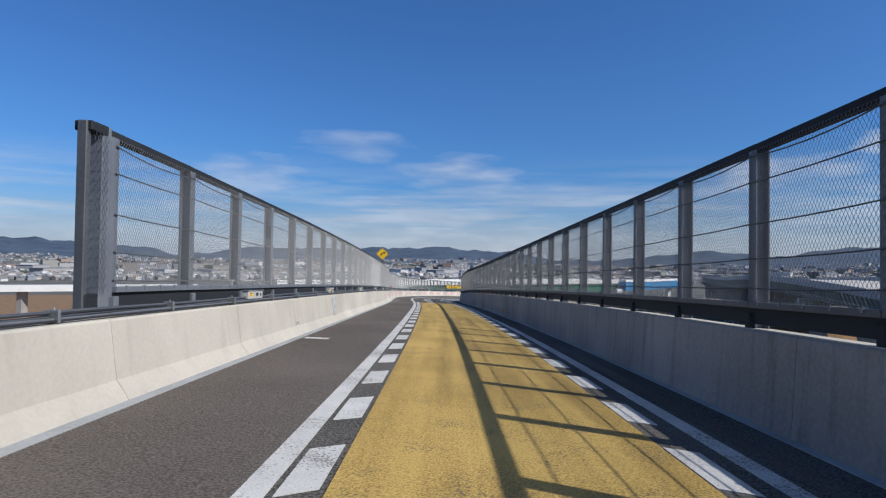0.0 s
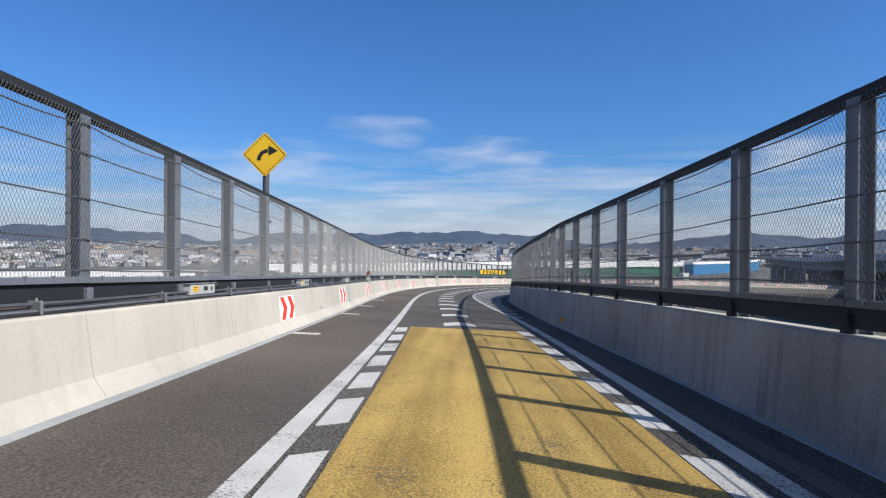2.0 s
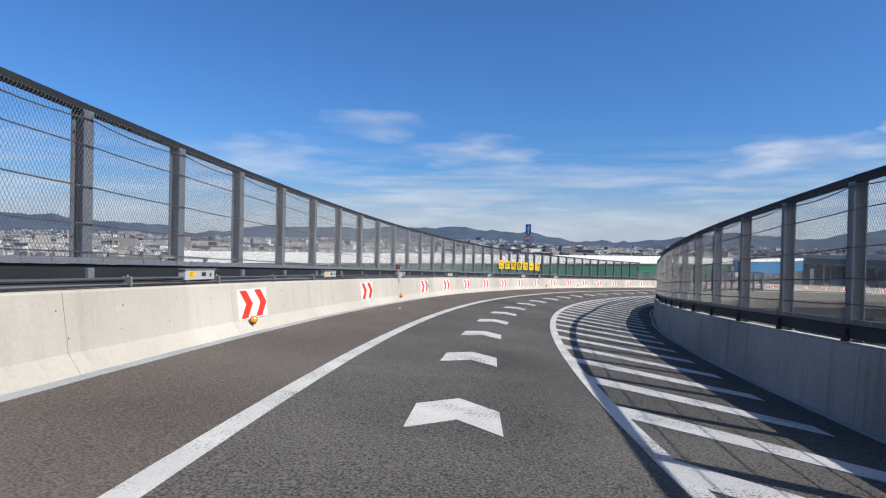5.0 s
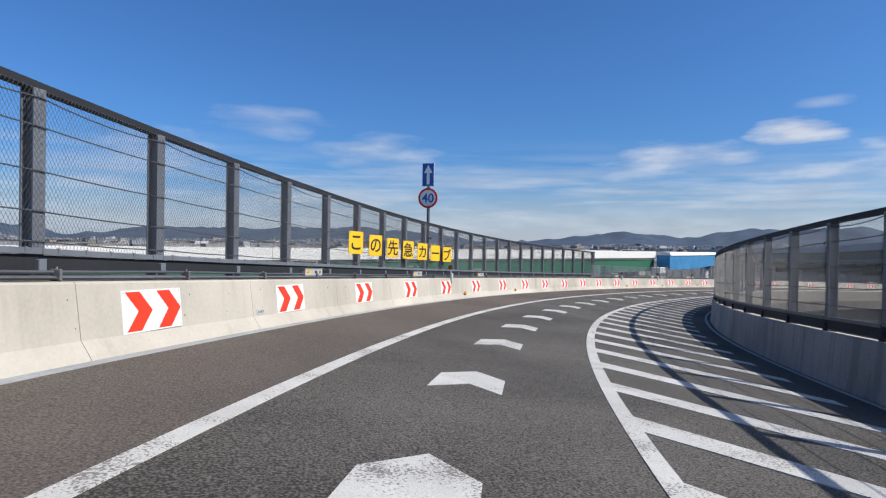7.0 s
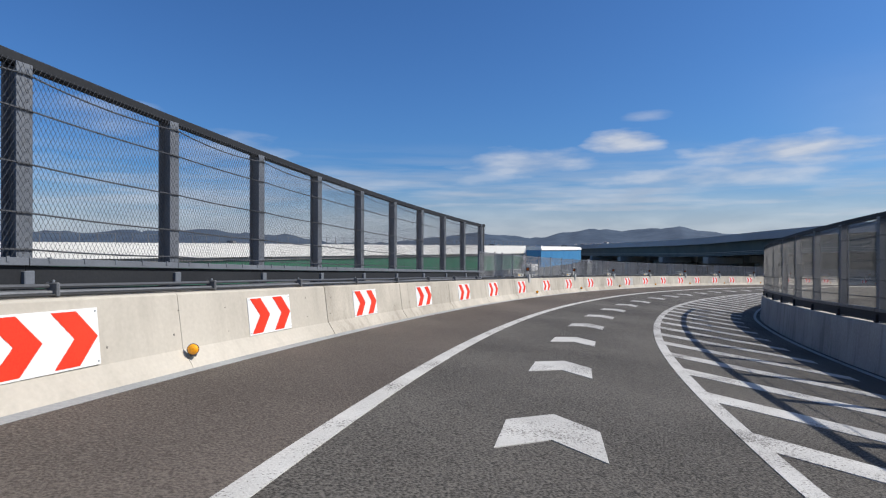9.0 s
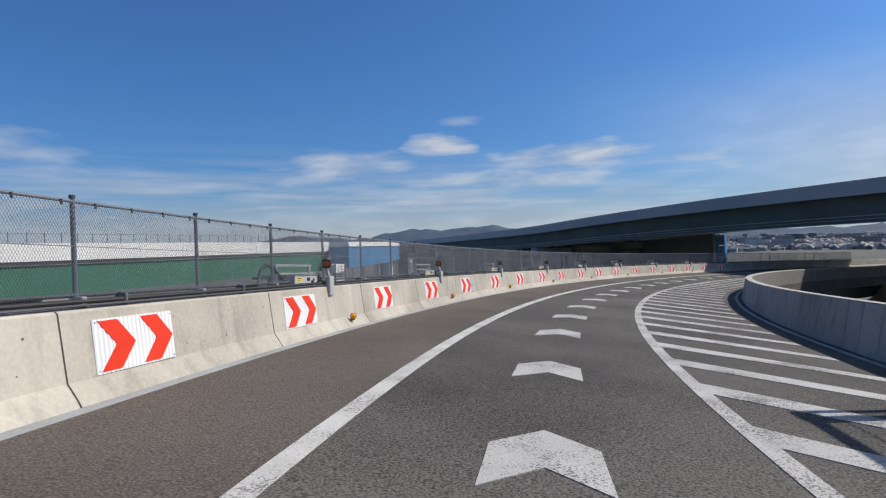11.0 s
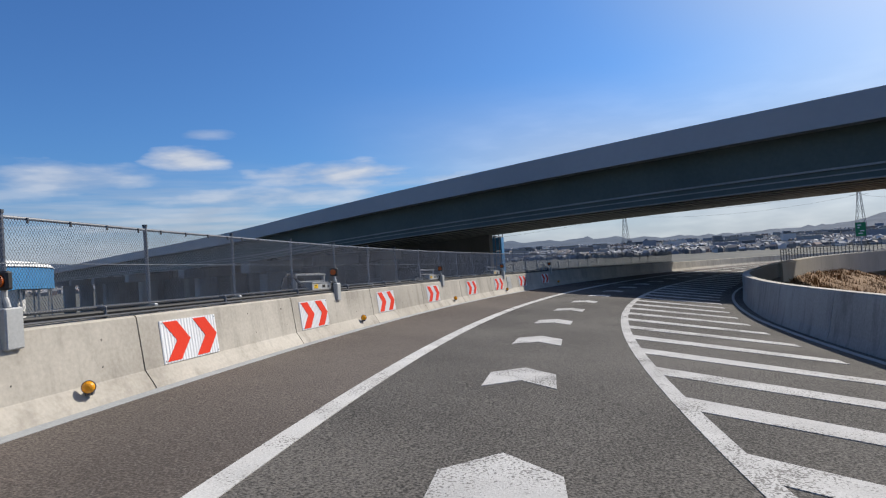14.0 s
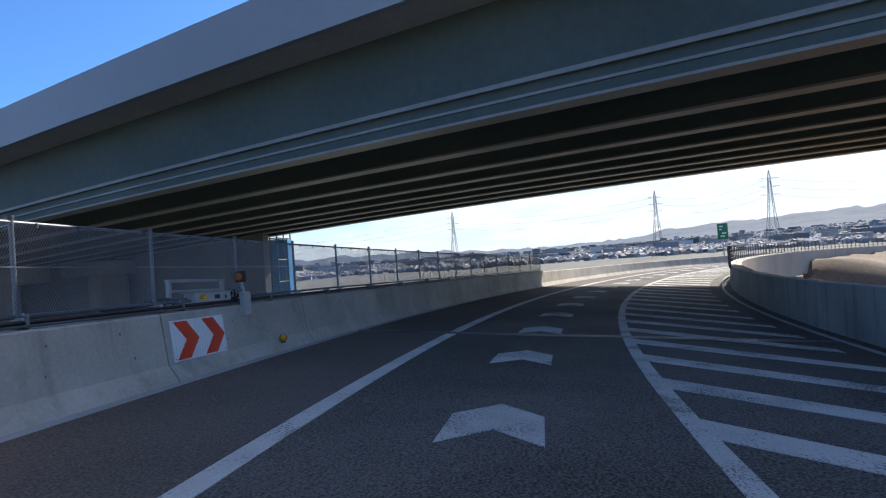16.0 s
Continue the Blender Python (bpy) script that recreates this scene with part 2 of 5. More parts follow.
SOIL = surface("bare_brown_soil", (0.11, 0.082, 0.058), (0.225, 0.17, 0.122), 0.3, 4, 0.95, bump=0.5, speck=0.5)
SOFFIT = surface("slab_soffit", (0.36, 0.35, 0.33), (0.50, 0.485, 0.46), 0.3, 6, 0.9)
GREEN_STEEL = surface("green_painted_girder", (0.020, 0.105, 0.062), (0.036, 0.165, 0.098), 0.15, 3, 0.5, bump=0.0)
WHITE_WALL = surface("white_parapet", (0.66, 0.66, 0.64), (0.80, 0.80, 0.78), 0.2, 4, 0.7, bump=0.0)
BLUE_SHEET = surface("blue_tarpaulin", (0.03, 0.165, 0.38), (0.07, 0.285, 0.53), 0.6, 5, 0.55, bump=0.3, streaks=0.8)
# the woods are blued: distance haze is painted into the hill colour
HILL = surface("hazy_wooded_hill", (0.020, 0.042, 0.078), (0.078, 0.112, 0.16), 0.005, 0.022, 0.95, bump=0.0, speck=0.5)
FIELD = surface("fields_and_lots", (0.055, 0.062, 0.05), (0.155, 0.15, 0.13), 0.006, 0.05, 0.95, bump=0.0, speck=0.6)
EARTH = surface("dry_grass_bank", (0.12, 0.07, 0.036), (0.30, 0.185, 0.095), 0.35, 5, 0.95, bump=0.5, speck=0.55)
LEAF = surface("far_foliage", (0.028, 0.042, 0.026), (0.07, 0.085, 0.05), 0.02, 0.5, 0.95, bump=0.0)


def town_material():
    m = bpy.data.materials.new("town_walls_and_roofs")
    m.use_nodes = True
    n, l = m.node_tree.nodes, m.node_tree.links
    geo = n.new("ShaderNodeNewGeometry")
    ramp = n.new("ShaderNodeValToRGB")
    ramp.color_ramp.interpolation = "CONSTANT"
    stops = [(0.0, (0.34, 0.34, 0.345)), (0.2, (0.17, 0.18, 0.19)), (0.38, (0.29, 0.28, 0.265)), (0.52, (0.12, 0.125, 0.135)),
             (0.64, (0.25, 0.225, 0.21)), (0.74, (0.55, 0.55, 0.56)), (0.85, (0.24, 0.26, 0.30)), (0.95, (0.30, 0.23, 0.20))]
    while len(ramp.color_ramp.elements) < len(stops):
        ramp.color_ramp.elements.new(0.5)
    for e, (p, c) in zip(ramp.color_ramp.elements, stops):
        e.position, e.color = p, (*c, 1)
    l.new(geo.outputs["Random Per Island"], ramp.inputs[0])
    l.new(ramp.outputs[0], n["Principled BSDF"].inputs["Base Color"])
    n["Principled BSDF"].inputs["Roughness"].default_value = 0.8
    return m


TOWN = town_material()


# ---------------------------------------------------------------- mesh helpers
def obj(name, verts, faces, material, parent=None, label="", smooth=False):
    me = bpy.data.meshes.new(name)
    me.from_pydata([tuple(v) for v in verts], [], faces)
    me.materials.append(material)
    if smooth:
        me.shade_smooth()
    ob = new(name, me)
    if parent is not None:
        ob.parent = parent
    return tagged(ob, label)


def part(name, bm, material, parent=None, label=""):
    bmesh.ops.recalc_face_normals(bm, faces=bm.faces)
    me = bpy.data.meshes.new(name)
    bm.to_mesh(me)
    bm.free()
    me.materials.append(material)
    ob = new(name, me)
    if parent is not None:
        ob.parent = parent
    return tagged(ob, label)


def thing(name, m, label, category, group=""):
    ob = new(name)
    ob.matrix_basis = m
    ob.empty_display_size = 0.2
    return tagged(ob, label, category, group)


def box(bm, x0, x1, y0, y1, z0, z1, bevel=0.0, shear=0.0):
    """A block; shear: its rise along y, per metre."""
    v = [bm.verts.new((x, y, z + shear * y)) for z in (z0, z1) for y in (y0, y1) for x in (x0, x1)]
    f = [bm.faces.new([v[i] for i in q]) for q in ((0, 2, 3, 1), (4, 5, 7, 6), (0, 1, 5, 4), (2, 6, 7, 3), (0, 4, 6, 2), (1, 3, 7, 5))]
    if bevel:
        bmesh.ops.bevel(bm, geom=list({e for q in f for e in q.edges}), offset=bevel, segments=1, affect="EDGES")
    return bm


def rod(bm, a, b, r, sides=6):
    a, b = Vector(a), Vector(b)
    z = (b - a).normalized()
    x = z.orthogonal().normalized()
    y = z.cross(x)
    ring = [[bm.verts.new(p + r * (math.cos(6.2832 * k / sides) * x + math.sin(6.2832 * k / sides) * y)) for k in range(sides)] for p in (a, b)]
    for k in range(sides):
        bm.faces.new((ring[0][k], ring[0][(k + 1) % sides], ring[1][(k + 1) % sides], ring[1][k]))
    bm.faces.new(ring[0][::-1])
    bm.faces.new(ring[1])
    return bm


def plate(bm, pts, y0, y1):
    """A flat shape, given by (x, z) corners, that faces -y, from y0 to y1."""
    a = [bm.verts.new((x, y0, z)) for x, z in pts]
    b = [bm.verts.new((x, y1, z)) for x, z in pts]
    bm.faces.new(a)
    bm.faces.new(b[::-1])
    for i in range(len(pts)):
        j = (i + 1) % len(pts)
        bm.faces.new((a[j], a[i], b[i], b[j]))
    return bm


def prism(bm, pts, z0, z1):
    """An upright bar of the (x, y) cross-section."""
    a = [bm.verts.new((x, y, z0)) for x, y in pts]
    b = [bm.verts.new((x, y, z1)) for x, y in pts]
    bm.faces.new(a[::-1])
    bm.faces.new(b)
    for i in range(len(pts)):
        j = (i + 1) % len(pts)
        bm.faces.new((a[i], a[j], b[j], b[i]))
    return bm


def tube(bm, pts, r, sides=6):
    """One bent tube through the points."""
    pts, rings = [Vector(p) for p in pts], []
    for i, p in enumerate(pts):
        z = (pts[min(i + 1, len(pts) - 1)] - pts[max(i - 1, 0)]).normalized()
        x = (Vector((0, 0, 1)).cross(z) if abs(z.z) < 0.95 else Vector((1, 0, 0)).cross(z)).normalized()
        y = z.cross(x)
        rings.append([bm.verts.new(p + r * (math.cos(6.2832 * k / sides) * x + math.sin(6.2832 * k / sides) * y)) for k in range(sides)])
    for a, b in zip(rings, rings[1:]):
        for k in range(sides):
            bm.faces.new((a[k], a[(k + 1) % sides], b[(k + 1) % sides], b[k]))
    bm.faces.new(rings[0][::-1])
    bm.faces.new(rings[-1])
    return bm


def disc(cx, cz, r, n=28):
    return [(cx + r * math.cos(6.28319 * k / n), cz + r * math.sin(6.28319 * k / n)) for k in range(n)]


# ---------------------------------------------------------------- the ramp's line
# curvature in 1/100 m; grade and bank in percent; the widths in metres
BEND_AT = [-17, -5, 7, 19, 31, 45.5] + [60 + 12 * i for i in range(21)]
CURVATURE = [0.05, 0.15, 0.06, 0.23, 0.15, -0.40, -0.88, -0.90, -1.12, -1.22, -1.20, -1.17, -1.11, -1.09, -1.14, -1.21, -1.21, -1.08, -0.95, -0.95, -1.01, -1.06, -1.09, -1.10, -1.10, -1.10, -1.10]
KNOT = [-17, 7, 31] + [60 + 24 * i for i in range(11)]
GRADE = [-3.18, -4.39, -4.93, -5.20, -5.27, -4.63, -3.70, -3.51, -3.17, -2.81, -2.07, -1.87, -2.04, -2.30]
BANK = [3.03, 3.92, 4.13, 6.89, 8.37, 7.53, 6.66, 6.49, 6.36, 6.01, 2.00, 0.00, 0.00, 0.00]
LEFT = [1.95, 1.91, 1.89, 1.95, 2.04, 2.12, 2.12, 2.17, 2.17, 2.11, 2.18, 2.22, 2.24, 2.24]
LANE = [3.58, 3.44, 3.63, 3.35, 3.39, 3.44, 3.39, 3.36, 3.31, 3.34, 3.36, 3.42, 3.42, 3.43]
RIGHT = [4.49, 4.42, 4.60, 6.24, 7.65, 7.34, 6.84, 7.08, 6.89, 7.24, 7.04, 6.96, 6.91, 6.89]
# the ramp's line is integrated both ways from this point, at s = 60
X60, Y60, Z60, PHI60 = -1.2564, 59.9677, -2.8245, -0.058200
S0, S1, STEP = -65.0, 330.0, 1.0
ST = np.arange(S0, S1 + STEP, STEP)
_k = np.interp(ST, BEND_AT, CURVATURE) / 100
_phi = np.concatenate([[0], np.cumsum((_k[1:] + _k[:-1]) / 2 * STEP)])
_mid = int((60 - S0) / STEP)
_phi += PHI60 - _phi[_mid]
_pm = (_phi[1:] + _phi[:-1]) / 2
_x = np.concatenate([[0], np.cumsum(-np.sin(_pm) * STEP)])
_y = np.concatenate([[0], np.cumsum(np.cos(_pm) * STEP)])
_g = np.interp(ST, KNOT, GRADE) / 100
_z = np.concatenate([[0], np.cumsum((_g[1:] + _g[:-1]) / 2 * STEP)])
_x, _y, _z = _x + X60 - _x[_mid], _y + Y60 - _y[_mid], _z + Z60 - _z[_mid]


def left(s):
    return -float(np.interp(s, KNOT, LEFT))


def lane(s):
    return float(np.interp(s, KNOT, LANE))


def right(s):
    return float(np.interp(s, KNOT, RIGHT))


def P(s, d, h=0.0):
    """The point at s metres along the ramp, d to the right of the left lane line and h over the banked road."""
    phi = float(np.interp(s, ST, _phi))
    e = float(np.interp(s, KNOT, BANK)) / 100
    return Vector((float(np.interp(s, ST, _x)) + d * math.cos(phi), float(np.interp(s, ST, _y)) + d * math.sin(phi),
                   float(np.interp(s, ST, _z)) - e * d + h))


def heading(s):
    return float(np.interp(s, ST, _phi))


def at(s, d, h=0.0, turn=0.0):
    """An upright pose there: its y along the ramp, its x to the right."""
    return Matrix.Translation(P(s, d, h)) @ Matrix.Rotation(heading(s) + turn, 4, "Z")


def steps(s0, s1, ds=1.0):
    n = max(1, int(math.ceil((s1 - s0) / ds - 1e-6)))
    return [s0 + (s1 - s0) * i / n for i in range(n + 1)]


def sweep(name, s0, s1, profile, material, parent=None, ds=1.0, label="", closed=True, caps=True):
    """profile(s): the (d, h) corners of the cross-section."""
    verts, faces, ss = [], [], steps(s0, s1, ds)
    for s in ss:
        pr = profile(s)
        verts += [P(s, d, h) for d, h in pr]
    n = len(pr)
    for i in range(len(ss) - 1):
        for k in range(n if closed else n - 1):
            a, b = i * n + k, i * n + (k + 1) % n
            faces.append((a, a + n, b + n, b))
    if caps and closed:
        faces.append(tuple(range(n)))
        faces.append(tuple(range((len(ss) - 1) * n, len(ss) * n))[::-1])
    return obj(name, verts, faces, material, parent, label)


# ---------------------------------------------------------------- ground, hills and town
CENTRE = Vector((60, 90))
PROFILE = [(-180, 1.2), (-60, 1.8), (-45, 1.7), (-37, 1.55), (-33, 1.45), (-29, 1.0), (-25, 0.65), (-20, 0.95), (-15, 1.15), (-9, 1.1), (-5, 1.4), (-1, 1.65),
           (3, 1.45), (6, 1.15), (9, 0.75), (12.3, 0.4), (18, 0.45), (21, 0.9), (25.5, 1.3), (30, 1.0), (34, 1.4), (37, 1.9), (40, 1.62), (43.5, 1.82), (46, 1.5), (55, 0.8),
           (65, 0.6), (73, 0.6), (85, 0.3), (90.5, 0.35), (95, 0.6), (100, 0.9), (104, 1.1), (113, 1.55), (125, 1.7), (150, 1.2), (180, 1.2)]
GROUND_Z = -21.0


def terrain(x, y):
    dx, dy = x - CENTRE.x, y - CENTRE.y
    r, az = math.hypot(dx, dy), math.degrees(math.atan2(dx, dy))
    el = float(np.interp(az, [p[0] for p in PROFILE], [p[1] for p in PROFILE]))
    top = 4300 * math.tan(radians(el)) - GROUND_Z + 22 * noise.noise((az * 0.22, r * 0.0008, 3)) + 18 * noise.noise((az * 0.7, r * 0.002, 7)) + 11 * noise.noise((az * 1.9, r * 0.004, 4))
    t = min(1, max(0, (r - 900) / 3400))
    rise = 0.16 * t + 0.84 * max(0, (t - 0.52) / 0.48) ** 1.3
    fold = 1 + 0.22 * noise.noise((x * 0.0022, y * 0.0022, 1)) * (1 - t) * min(1, 4 * t)
    return GROUND_Z + top * rise * fold


def build_ground():
    verts, faces = [(CENTRE.x, CENTRE.y, GROUND_Z)], []
    rings = [60, 150, 300, 500, 800, 1100, 1400, 1700, 2000, 2300, 2600, 2800, 3000, 3200, 3400, 3600, 3800, 4000, 4150, 4300, 4450]
    n = 720
    for r in rings:
        for k in range(n):
            a = 2 * math.pi * k / n
            x, y = CENTRE.x + r * math.sin(a), CENTRE.y + r * math.cos(a)
            z = terrain(x, y) if r < 4400 else GROUND_Z - 30
            verts.append((x, y, z))
    for k in range(n):
        faces.append((0, 1 + (k + 1) % n, 1 + k))
    hill = []
    for i in range(len(rings) - 1):
        for k in range(n):
            a, b = 1 + i * n + k, 1 + i * n + (k + 1) % n
            faces.append((a, b, b + n, a + n))
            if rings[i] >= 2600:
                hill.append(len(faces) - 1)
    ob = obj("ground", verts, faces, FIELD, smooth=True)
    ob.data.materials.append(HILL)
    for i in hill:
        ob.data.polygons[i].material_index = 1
    tagged(ob, "flat built-up plain rising into low wooded hills on the horizon", "ground", kind="structure")


build_ground()


def build_town():
    rng = random.Random(5)
    verts, faces = [], []
    count = 0
    while count < 40000:
        az = rng.uniform(-62, 125)
        r = 620 + 2500 * rng.random()
        x, y = CENTRE.x + r * math.sin(radians(az)), CENTRE.y + r * math.cos(radians(az))
        if noise.noise((x * 0.0045, y * 0.0045, 9)) < -0.28:
            continue
        w, d, h = rng.uniform(3.5, 6.5), rng.uniform(4, 7), rng.uniform(2.8, 5)
        big = rng.random()
        if big < 0.014 and r > 800:
            w, d, h = rng.uniform(20, 55), rng.uniform(14, 26), rng.uniform(8, 14)
        elif big < 0.02 and r > 800:
            w, d, h = rng.uniform(12, 30), rng.uniform(10, 14), rng.uniform(11, 18)
        if r < 900:
            h = min(h, 9)
        t = rng.uniform(0, 3.14)
        c, s, z, b = math.cos(t), math.sin(t), terrain(x, y) - 1, len(verts)
        ridge = h + (rng.uniform(1.2, 2.4) if h < 9 and w < 15 else 0.0)
        for px, py, pz in ((-w, -d, 0), (w, -d, 0), (w, d, 0), (-w, d, 0), (-w, -d, h), (w, -d, h), (w, d, h), (-w, d, h)):
            verts.append((x + (c * px - s * py) / 2, y + (s * px + c * py) / 2, z + pz))
        for f in ((0, 1, 5, 4), (1, 2, 6, 5), (2, 3, 7, 6), (3, 0, 4, 7)):
            faces.append(tuple(b + i for i in f))
        # the roof is an island of its own, with a slight overhang
        q = len(verts)
        o = 1.06
        for px, py, pz in ((-w * o, -d * o, h), (w * o, -d * o, h), (w * o, d * o, h), (-w * o, d * o, h), (0, -d * o, ridge), (0, d * o, ridge)):
            verts.append((x + (c * px - s * py) / 2, y + (s * px + c * py) / 2, z + pz))
        for f in ((0, 4, 5, 3), (1, 2, 5, 4), (0, 1, 4), (2, 3, 5)):
            faces.append(tuple(q + i for i in f))
        count += 1
    ob = obj("distant_town", verts, faces, TOWN)
    tagged(ob, "dense low houses and apartment blocks of a far-off town", "town", kind="stuff")


def build_trees():
    rng = random.Random(8)
    verts, faces = [], []
    base = [(0, 0, 1), (0.9, 0, 0.35), (0.28, 0.85, 0.4), (-0.72, 0.53, 0.3), (-0.72, -0.53, 0.42), (0.28, -0.85, 0.33), (0.5, 0.4, -0.3), (-0.6, 0.1, -0.3), (0.1, -0.6, -0.3)]
    tris = [(0, 1, 2), (0, 2, 3), (0, 3, 4), (0, 4, 5), (0, 5, 1), (1, 6, 2), (2, 7, 3), (3, 7, 4), (4, 8, 5), (5, 8, 1), (1, 8, 6), (2, 6, 7), (4, 7, 8)]
    count = 0
    while count < 15000:
        az = rng.uniform(-62, 125)
        r = 700 + 1700 * rng.random() ** 0.8
        x, y = CENTRE.x + r * math.sin(radians(az)), CENTRE.y + r * math.cos(radians(az))
        if noise.noise((x * 0.004, y * 0.004, 2)) < 0.12 and r < 2300:
            continue
        q, b = rng.uniform(1.6, 3.4) + 0.002 * max(0, r - 1200), len(verts)
        z = terrain(x, y) + q * 0.2
        for vx, vy, vz in base:
            k = rng.uniform(0.75, 1.3)
            verts.append((x + 1.5 * q * vx * k, y + 1.5 * q * vy * k, z + 0.75 * q * vz * k))
        faces += [tuple(b + i for i in f) for f in tris]
        count += 1
    ob = obj("far_trees", verts, faces, LEAF)
    tagged(ob, "scattered dark tree clumps among the far houses", "trees", kind="stuff")


build_town()
build_trees()

# ---------------------------------------------------------------- road deck and its markings
END = 300.0
toe = lambda s: float(np.interp(s, [60, 110], [0.085, 0.215]))
road = sweep("road", -55, END, lambda s: [(left(s) - 0.5, -0.04), (left(s) - 0.02, -0.002), (0, 0), (right(s) - 0.1, 0), (right(s) + 0.5, -0.04), (right(s) + 0.5, -0.9), (left(s) - 0.5, -0.9)], ASPHALT)
tagged(road, "dark grey asphalt of a one-lane curving elevated ramp", "road", kind="structure")
shoulder = sweep("shoulder", -50, END, lambda s: [(left(s), 0.004), (-0.08, 0.004), (-0.08, -0.02), (left(s), -0.02)], SHOULDER)
tagged(shoulder, "brownish worn asphalt shoulder along the concrete barrier", "shoulder", kind="structure")
gutter = sweep("gutter_strip", -50, END, lambda s: [(left(s), 0.012), (left(s) + 0.13, 0.008), (left(s) + 0.13, -0.02), (left(s), -0.02)], GUTTER)
tagged(gutter, "pale concrete gutter strip at the barrier's foot", "gutter", kind="structure")
gutter_r = sweep("gutter_strip", -50, END, lambda s: [(right(s) - toe(s) - 0.1, 0.010), (right(s) - toe(s), 0.014), (right(s) - toe(s), -0.02), (right(s) - toe(s) - 0.1, -0.02)], GUTTER)
tagged(gutter_r, "pale concrete gutter strip at the inner barrier's foot", "gutter", kind="structure")

line_out = lambda s: float(np.interp(s, [35, 62, 130, 146, 176], [-0.08, -0.095, -0.09, -0.12, -0.115]))
line_in = lambda s: float(np.interp(s, [35, 62], [0.105, 0.09]))
edge_l = sweep("edge_line", -50, END, lambda s: [(line_out(s), 0.007), (line_in(s), 0.007), (line_in(s), -0.01), (line_out(s), -0.01)], PAINT)
tagged(edge_l, "solid white painted line at the lane's outer edge", "lane line", kind="structure")
edge_r = sweep("edge_line", 118.0, END, lambda s: [(lane(s) - 0.09, 0.007), (lane(s) + 0.09, 0.007), (lane(s) + 0.09, -0.01), (lane(s) - 0.09, -0.01)], OLD_PAINT)
tagged(edge_r, "worn greyish line at the lane's inner edge", "lane line", kind="structure")
edge_r = sweep("edge_line", -50, 118.0, lambda s: [(lane(s) - 0.09, 0.007), (lane(s) + 0.09, 0.007), (lane(s) + 0.09, -0.01), (lane(s) - 0.09, -0.01)], PAINT)
tagged(edge_r, "solid white painted line at the lane's inner edge", "lane line", kind="structure")
seam2 = sweep("pavement_seam", -50, 27, lambda s: [(lane(s) + 0.2, 0.005), (lane(s) + 0.42, 0.005), (lane(s) + 0.42, -0.01), (lane(s) + 0.2, -0.01)], SHOULDER)
tagged(seam2, "worn strip of asphalt beside the inner line", "seam", kind="structure")
yellow = sweep("yellow_surfacing", -50, 27.7, lambda s: [(0.45, 0.009), (3.02, 0.009), (3.02, -0.01), (0.45, -0.01)], YELLOW)
tagged(yellow, "ochre anti-skid surfacing with worn patches in the lane", "road surfacing", kind="structure")


def flat(name, corners, material, parent, h=0.007):
    """A painted shape on the road: (s, d) corners."""
    n = len(corners)
    verts = [P(s, d, h) for s, d in corners] + [P(s, d, -0.01) for s, d in corners]
    faces = [tuple(range(n))] + [(i, i + n, (i + 1) % n + n, (i + 1) % n) for i in range(n)]
    ob = obj(name, verts, faces, material, parent)
    return ob


# slanting slow-down dashes beside the yellow surfacing
DASH_AT = [(-6, -47.9), (10, -16.25), (15, -6.5), (19, 1.4), (23, 9.25), (24, 11.1), (28, 18.35), (32, 24.65), (33, 26.35)]
for i in range(-6, 34):
    k = float(np.interp(i, [t[0] for t in DASH_AT], [t[1] for t in DASH_AT]))
    flat("slow_dash", [(k, 0.155), (k + 0.16, 0.40), (k + 1.16, 0.40), (k + 1.0, 0.155)], PAINT, road)
    flat("slow_dash", [(k + 0.50, 3.04), (k + 0.38, 3.30), (k + 1.38, 3.30), (k + 1.50, 3.04)], PAINT, road)
# lane arrows
TIP_AT = [(0, 33.27), (1, 36.98), (2, 40.47), (8, 63.70), (9, 67.59), (10, 71.50), (11, 75.33), (12, 79.13), (13, 83.18), (14, 86.99), (15, 91.21), (16, 95.11), (17, 98.93), (18, 102.82), (19, 106.45), (25, 128.64), (26, 132.44), (27, 136.07), (28, 140.35), (29, 144.22), (30, 147.94), (31, 151.76), (32, 155.53), (33, 159.28), (34, 163.01), (35, 166.85), (36, 170.63), (37, 174.39), (38, 178.11), (39, 182.05), (40, 185.88), (41, 189.71), (42, 193.39), (67, 288.40)]
TIPS = [29.74] + [float(np.interp(i, [t[0] for t in TIP_AT], [t[1] for t in TIP_AT])) for i in range(68)]
for s in TIPS:
    flat("arrow_marking", [(s, 1.68), (s - 0.45, 2.09), (s - 1.36, 2.10), (s - 0.92, 1.68)], PAINT if s < 120 else OLD_PAINT, road)
    flat("arrow_marking", [(s, 1.68), (s - 0.92, 1.68), (s - 1.36, 1.26), (s - 0.45, 1.27)], PAINT if s < 120 else OLD_PAINT, road)
# hatched margin on the inside of the bend
STRIPE_AT = [(-16, 33.6), (0, 66.6), (6, 79.15), (12, 91.8), (15, 98.0), (29, 127.1), (38, 145.3), (44, 157.15), (50, 169.15), (56, 181.1), (106, 281.0)]
for i in range(-16, 107):
    s = float(np.interp(i, [t[0] for t in STRIPE_AT], [t[1] for t in STRIPE_AT]))
    w = right(s) - 0.78
    a = lane(s) + 0.088
    flat("hatch_stripe", [(s, a), (s - 0.93 * (w - a), w), (s - 0.93 * (w - a) - 0.45, w), (s - 0.66, a)], PAINT if s < 116 else OLD_PAINT, road, 0.0065)
for s in (-6.94, 25.3, 31.2, 35.6, 40.6):
    flat("tick_mark", [(s - 0.30, -1.75), (s - 0.27, -1.24), (s + 0.01, -1.24), (s - 0.02, -1.75)], PAINT, road, 0.0075)
